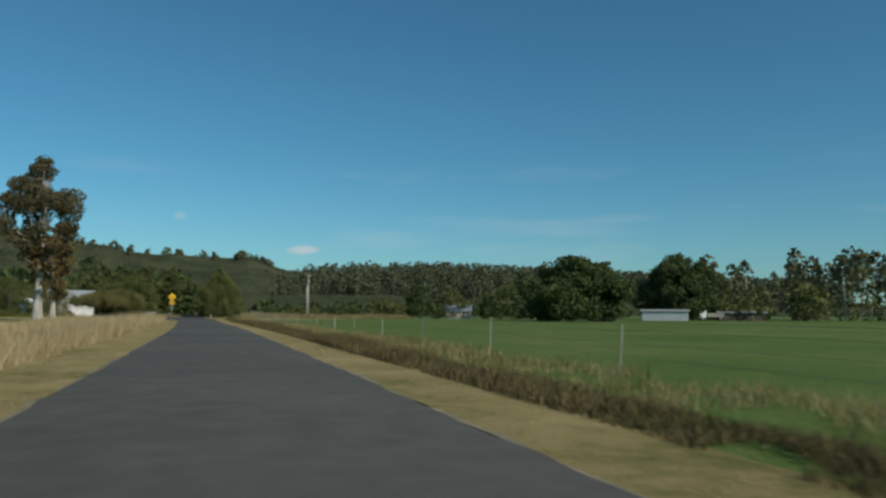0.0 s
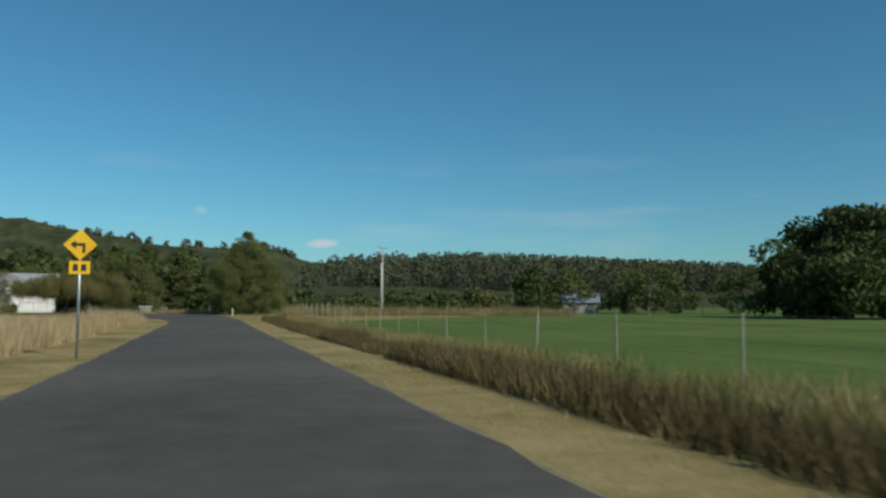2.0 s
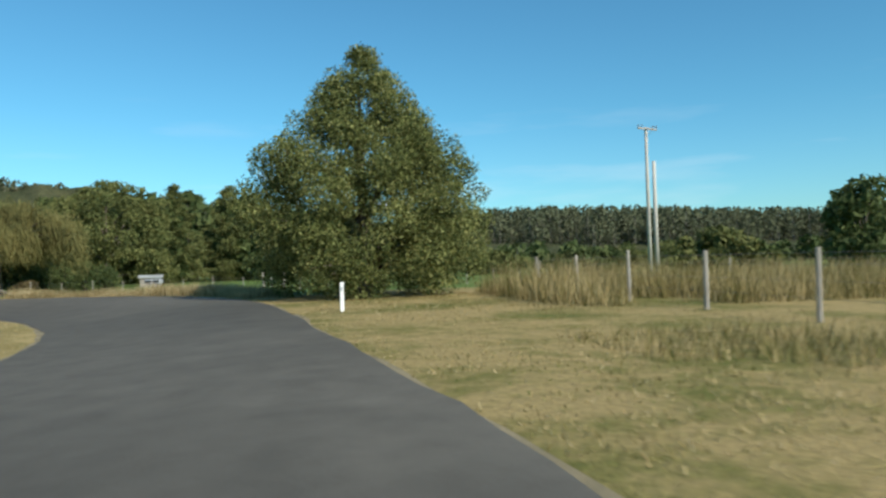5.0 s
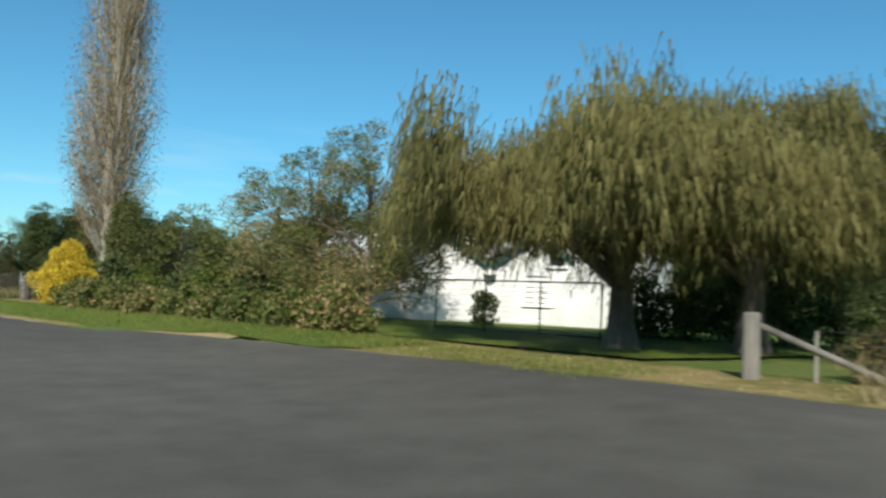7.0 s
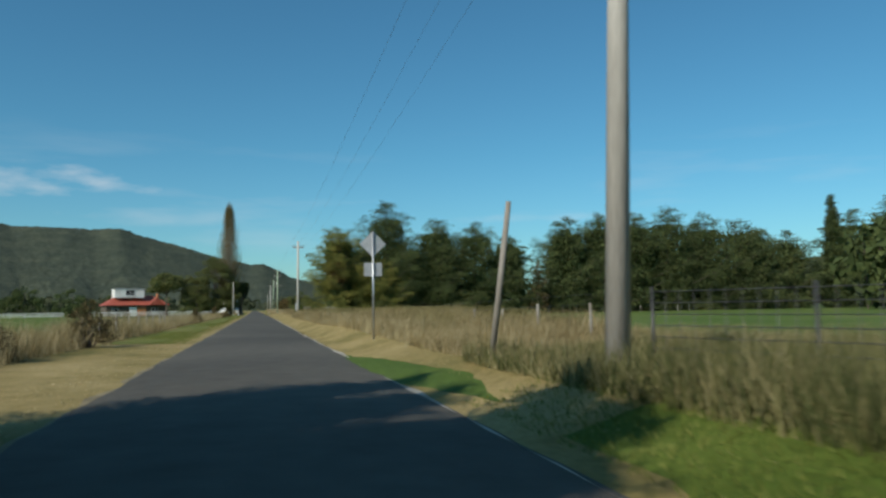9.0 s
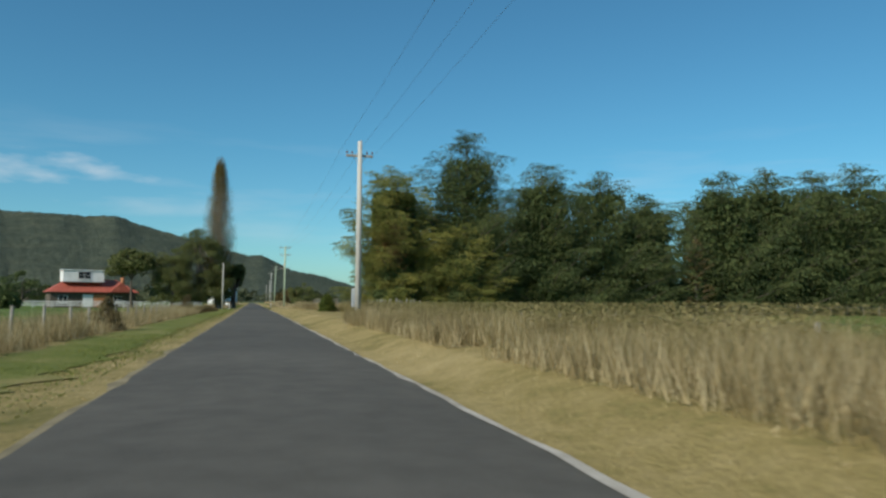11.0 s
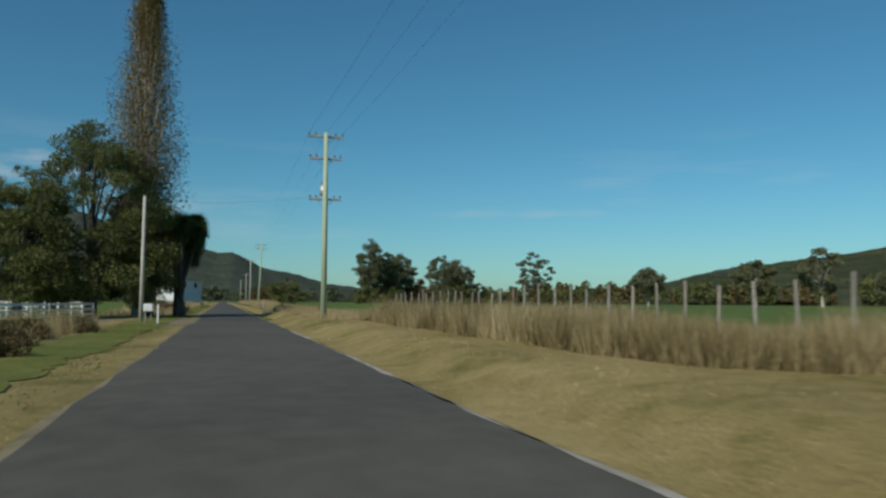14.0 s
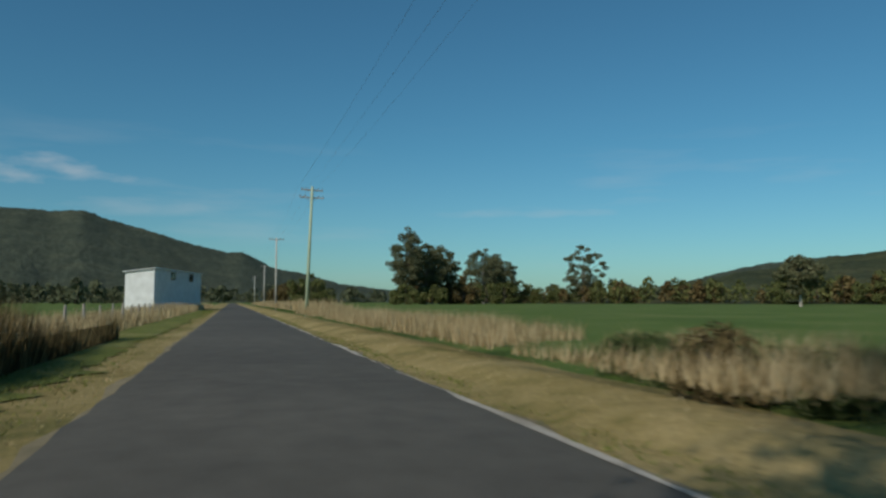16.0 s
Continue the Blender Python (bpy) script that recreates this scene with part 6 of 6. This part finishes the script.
field_gate(-54.2, 170.9, 143, 3.7, 1.25, M["metal"], "grey steel gate beside the gatepost", 4)
# mesh fence before the hedge
e = root("mesh_fence", -57.7, 173.2, 0, 194, "wire mesh fence in front of a dark hedge", "fence")
for k in range(7):
    rod("stake", M["dark_metal"], e, (k * 2.0, 0, -0.2), (k * 2.0, 0, 1.2), 0.02, 0.02, 6)
for k in range(9):
    rod("wire", M["wire"], e, (0, 0, 0.1 + k * 0.13), (12, 0, 0.1 + k * 0.13), 0.005, 0.005, 4)
for k in range(60):
    rod("wire", M["wire"], e, (k * 0.2, 0.006, 0.08), (k * 0.2, 0.006, 1.16), 0.004, 0.004, 4)

# ---- shrubs, hedges and long grass ----
bush("yellow_shrub", -49.5, 170.7, 3.9, 3.0, 2.8, 200, M["leaf_yellow"], 30000, 0.06, rc=0.42, nclump=130, label="bright yellow-leaved shrub by the gate", bias=(0, 0, 1), bias_w=0.3, aspect=0.45)
bush("yellow_shrub", -59.2, 175.2, 3.6, 1.8, 2.4, 201, M["leaf_yellow"], 14000, 0.032, rc=0.22, nclump=80, label="low yellow-leaved shrub behind the hedge", bias=(0, 0, 1), bias_w=0.4, aspect=0.4)
bush("clipped_hedge", -60.2, 173.6, 8.5, 1.7, 1.45, 202, M["leaf_hedge"], 70000, 0.032, 194, 0.3, 260, label="low dark clipped hedge behind mesh fence", category="hedge")
bush("tussock", -60.6, 171.1, 2.2, 1.2, 0.8, 203, M["grass_green"], 2200, 0.2, rc=0.25, nclump=24, label="rank green tussock before the hedge", bias=(0, 0, 1), bias_w=0.7, aspect=0.07, category="grass tussock")
for k in range(9):
    x = -32.0 - k * 1.75
    r2 = np.random.default_rng(210 + k)
    bush("bramble_bush", x, 168.9 + 0.06 * k + r2.normal(0, 0.12), 2.6, 2.2, 1.15 + 0.25 * r2.uniform(-1, 1), 210 + k, M["leaf_bramble"], 3200, 0.07, r2.uniform(0, 90), 0.35, 46, label="tangled bramble with green and russet leaves", category="bramble", group="bramble hedge")
for k in range(7):
    r2 = np.random.default_rng(225 + k)
    bush("garden_shrub", -40 - k * 2.2, 172.2 + r2.normal(0, 0.4), 3.4, 2.6, r2.uniform(1.5, 2.4), 225 + k, M["leaf_broad"] if k % 2 else M["leaf_dark"], 3000, 0.08, 0, 0.5, 40, label="leafy green garden shrub behind brambles", group="garden shrubs")
for k in range(5):
    r2 = np.random.default_rng(240 + k)
    bush("bramble_bush", -145.5 - k * 2.3, 177.6 + 0.19 * k + r2.normal(0, 0.3), 2.8, 2.2, r2.uniform(0.8, 1.1), 240 + k, M["weed"], 5200, 0.045, r2.uniform(0, 90), 0.35, 40, label="straggling dull bramble in dry grass", category="bramble", group="roadside brambles", z=0.35)
for k, (x, y, w, h) in enumerate([(-93, 161.5, 3.0, 1.9), (-85, 160.0, 2.2, 1.3), (-150, 165.5, 2.2, 1.6), (-196, 168.8, 2.6, 2.2), (-203, 169.8, 2.8, 0.9), (-214, 170.8, 2.4, 0.8), (-222, 171.2, 2.6, 0.8), (-226, 171.2, 2.6, 0.8), (-210, 170.4, 3.0, 0.9), (-218, 171.6, 2.6, 0.8), (-232, 172.2, 2.4, 0.7), (-277.5, 187.4, 1.6, 1.15), (-20, 168.3, 1.6, 1.0)]):
    bush("roadside_shrub", x, y, w, w * 0.8, h, 255 + k, M["reed"], 2200, 0.09, 0, 0.35, 34, label="dry brown roadside shrub in long grass", group="roadside shrubs", bias=(0, 0, 1), bias_w=0.4, aspect=0.2)
# dark mass of dead growth beside the road at the far end
for k in range(3):
    p = at(LINE_S[near(-277, 182)] + k * 2.2, 2.35 + 4.2)
    bush("bracken_bank", p[0], p[1], 3.0, 2.4, 0.85, 280 + k, M["leaf_dark"], 4200, 0.08, 0, 0.35, 44, label="low dark thicket at the edge of the field", category="bracken", group="bracken bank", bias=(0, 0, 1), bias_w=0.4, aspect=0.2)

# dark shrubs added behind the willows to make the shade below their crowns
for k in range(8):
    r2 = np.random.default_rng(290 + k)
    bush("shade_filler_shrub", -27.4 + k * 1.15, 176.6 + 0.68 * k + r2.normal(0, 0.3), 2.6, 2.2, r2.uniform(2.0, 3.0), 290 + k, M["leaf_dark"], 2600, 0.08, 0, 0.5, 34, label="added dark leafy shrub filling the shade behind the willows", group="shade shrubs")
bush("round_shrub", -33.6, 177.6, 1.2, 1.1, 1.5, 299, M["leaf_dark"], 1800, 0.06, 0, 0.3, 24, label="dark rounded shrub against the white wall")
rng = np.random.default_rng(300)


def lumpy(P, f, keep):
    """Thin the points into uneven drifts."""
    v = np.array([noise.noise((q[0] * f, q[1] * f, 3.1)) for q in P])
    return P[v > keep]


def run(x0, x1):
    a, b = LINE_S[near(*x0)], LINE_S[near(*x1)]
    return min(a, b), max(a, b)


B0 = S_BEND0
blades("tall_dry_grass", lumpy(scatter(rng, 60, B0 - 2, lambda s: -(half(s) + 2.0), lambda s: -(half(s) + 4.6), 66000), 0.35, -0.35), 1.0, M["grass_dry"], 301, 0.007, 0.3, "tall bleached dry grass beside the road", "long grass")
blades("rough_grass", lumpy(scatter(rng, 60, B0 - 2, lambda s: -(half(s) + 4.5), lambda s: -(half(s) + 15), 52000), 0.25, -0.2), 0.7, M["grass_dry"], 302, 0.012, 0.28, "rough dry pasture grass", "long grass")
blades("inner_bend_grass", lumpy(scatter(rng, B0 - 4, S_BEND1 + 20, lambda s: -(half_left(s) + 1.8), lambda s: -(half_left(s) + 7), 28000), 0.3, -0.3), 0.36, M["grass_dry"], 303, 0.008, 0.32, "long bleached grass inside the bend", "long grass")
blades("ditch_reeds", lumpy(scatter(rng, 60, B0 - 6, lambda s: half(s) + 1.7, lambda s: half(s) + 3.3, 90000), 0.3, -0.4), 0.38, M["reed"], 304, 0.008, 0.34, "dark brown rushes along the ditch", "rushes")
blades("ditch_grass", lumpy(scatter(rng, 60, B0 + 2, lambda s: half(s) + 3.0, lambda s: half(s) + 6.5, 50000), 0.25, -0.2), 0.36, M["grass_mix"], 305, 0.007, 0.34, "long half-dry grass along the field fence", "long grass")
n = 42000
P = np.column_stack([rng.uniform(1.9, 34, n), rng.uniform(140, 152.5, n), np.zeros(n)])
blades("corner_long_grass", lumpy(P[P[:, 1] > 143 - 0.5 * P[:, 0] + 1.2 * np.sin(P[:, 0] * 1.7)], 0.2, -0.3), 0.85, M["grass_mix"], 306, 0.008, 0.28, "long half-dry grass behind the corner fence", "long grass")
P = scatter(rng, 243, 257, lambda s: half_right(s) + 0.6, lambda s: half_right(s) + 3.0, 17000)
blades("paddock_edge_grass", P, 0.56, M["grass_seed"], 307, 0.008, 0.32, "dry grass along the paddock fence", "long grass")
a, b = run((-72, 166), (-150, 172))
blades("long_roadside_grass", lumpy(scatter(rng, a, b, lambda s: half(s) + 1.5, lambda s: half(s) + 8.5, 130000), 0.3, -0.45), 0.66, M["grass_seed"], 308, 0.0055, 0.3, "long seeding grass along the road", "long grass")
a, b = run((-120, 170), (-196, 175))
S_W0, S_W1 = LINE_S[near(-156, 172)], LINE_S[near(-170, 173.3)]
blades("weedy_grass", lumpy(scatter(rng, a, b, lambda s: half(s) + float(np.interp(s, [S_W0, S_W1], [2.2, 5.6])), lambda s: half(s) + 9.5, 100000), 0.3, -0.45), 0.66, M["grass_mix"], 309, 0.006, 0.32, "weedy half-green grass below the fence", "long grass")
a, b = run((-205, 176), (-234, 179))
blades("far_roadside_grass", lumpy(scatter(rng, a, b, lambda s: half(s) + 3.4, lambda s: half(s) + 10.0, 80000), 0.3, -0.5), 0.85, M["grass_seed"], 310, 0.0065, 0.26, "long dry grass along the fence", "long grass")
a, b = run((-234, 179), (-330, 186))
blades("sparse_roadside_grass", lumpy(scatter(rng, a, b, lambda s: half(s) + 1.7, lambda s: half(s) + 5.8, 60000), 0.3, -0.15), 0.5, M["grass_dry"], 314, 0.007, 0.3, "sparse dry grass along the field", "long grass")
a, b = run((-330, 186), (-520, 200))
blades("distant_grass", scatter(rng, a, b, lambda s: half(s) + 3.0, lambda s: half(s) + 7.0, 16000), 0.9, M["grass_dry"], 311, 0.03, 0.2, "long dry grass along the road", "long grass")
a, b = run((-70, 166), (-236, 179))
blades("left_dry_grass", lumpy(scatter(rng, a, b, lambda s: -(half(s) + 3.8), lambda s: -(half(s) + 8.0), 110000), 0.22, -0.4), 0.85, M["grass_seed"], 312, 0.006, 0.32, "dry brown grass beyond the mown verge", "long grass")
a, b = run((-266, 181), (-470, 196))
blades("left_far_grass", scatter(rng, a, b, lambda s: -(half(s) + 3.0), lambda s: -(half(s) + 8.0), 30000), 0.85, M["grass_dry"], 313, 0.02, 0.22, "dry brown grass beside the road", "long grass")
# short tufts in the mown verges
for nm, sg, w, mt, cnt, seed in (("mown_tufts_left", -1, 2.4, "grass_dry", 46000, 320), ("mown_tufts_right", 1, 3.2, "grass_dry", 56000, 321), ("green_tufts", 1, 3.0, "grass_green", 12000, 322), ("green_tufts_left", -1, 3.2, "grass_green", 22000, 323)):
    P = scatter(rng, 70, LINE_S[near(-330, 186)], lambda s: sg * ((half_right(s) if sg > 0 else half_left(s)) + 0.12), lambda s: sg * ((half_right(s) if sg > 0 else half_left(s)) + w), int(cnt * 0.7), 0.0)
    if "green" in nm:
        P = lumpy(P, 0.18, 0.12)
    else:
        P = lumpy(P, 0.5, -0.2)
    blades(nm, P, 0.05, M[mt], seed, 0.005, 0.5, "short mown grass tufts on the verge", "grass")
# greener bands in the mown verges, thinning out to both sides
for nm, a, b, mid, sd, cnt, seed in (("green_band", LINE_S[near(-95, 168)], LINE_S[near(-400, 191)], -4.6, 0.75, 110000, 334), ("green_band_right", LINE_S[near(-250, 179)], LINE_S[near(-340, 187)], 3.5, 0.5, 26000, 335)):
    ss = a + (b - a) * rng.uniform(0, 1, cnt) ** 1.3
    k = np.clip(ss, 0, len(LINE) - 2).astype(int)
    P = LINE[k] + TAN[k] * (ss - k)[:, None] + NOR[k] * (mid + sd * np.clip(rng.normal(0, 1, cnt), -2.2, 2.2))[:, None]
    blades(nm, np.column_stack([P, np.full(cnt, 0.01)]), 0.05, M["grass_mown"], seed, 0.011, 0.8, "greener band of short grass in the mown verge", "grass")
# the tall dead bank beside the far end of the road
a, b = run((-280, 182.2), (-298, 183.5))
P = scatter(rng, a, b, lambda s: -(half(s) + 2.2), lambda s: -(half(s) + 6.0), 30000)
blades("bracken_bank", P, 0.95, M["reed"], 330, 0.013, 0.16, "thick dark bank of dead brown bracken", "bracken")
blades("bracken_tops", P[:9000] + np.array([0, 0, 0.6]), 0.5, M["grass_dry"], 331, 0.007, 0.22, "pale seed stalks over the dead bracken", "long grass")
# brown seed heads and weeds standing in the long grass
a, b = run((-84, 167), (-196, 175))
P = lumpy(scatter(rng, a, b, lambda s: half(s) + float(np.interp(s, [S_W0, S_W1], [2.8, 6.4])), lambda s: half(s) + 9.5, 180000), 0.4, -0.2)
P[:, 2] += rng.uniform(0.25, 1.0, len(P))
tagged(link("weed_heads", diamonds("weed_heads", P, *leaf_axes(rng, len(P), 0.028, 0.5)), M["weed"]), "brown and olive weed heads in the long grass", "weeds", "", "stuff")
P = scatter(rng, *run((-57, 165.4), (-76, 166)), lambda s: half(s) + 1.3, lambda s: half(s) + 7.0, 52000, 0.03)
blades("rank_grass", lumpy(P, 0.4, -0.35), 0.6, M["grass_rank"], 326, 0.008, 0.35, "lush long grass before the hedge", "long grass")
P = scatter(rng, *run((-24, 162), (-72, 166)), lambda s: half(s) + 0.2, lambda s: half(s) + 2.2, 26000, 0.05)
blades("lawn_tufts", P, 0.07, M["grass_mown"], 325, 0.006, 0.45, "short green grass beside the road", "grass")
n = 16000
P = np.column_stack([rng.uniform(-6.0, 6.0, n), rng.uniform(128, 153, n), np.full(n, 0.0)])
P = P[(P[:, 0] > np.interp(P[:, 1], [128, 141, 146, 150], [-2.6, -4.6, -4.0, -4.5])) & (P[:, 1] < 152.8)]
blades("corner_tufts", lumpy(P, 0.5, -0.3), 0.07, M["grass_mix"], 327, 0.006, 0.45, "short half-green grass on the corner", "grass")
field_shed()
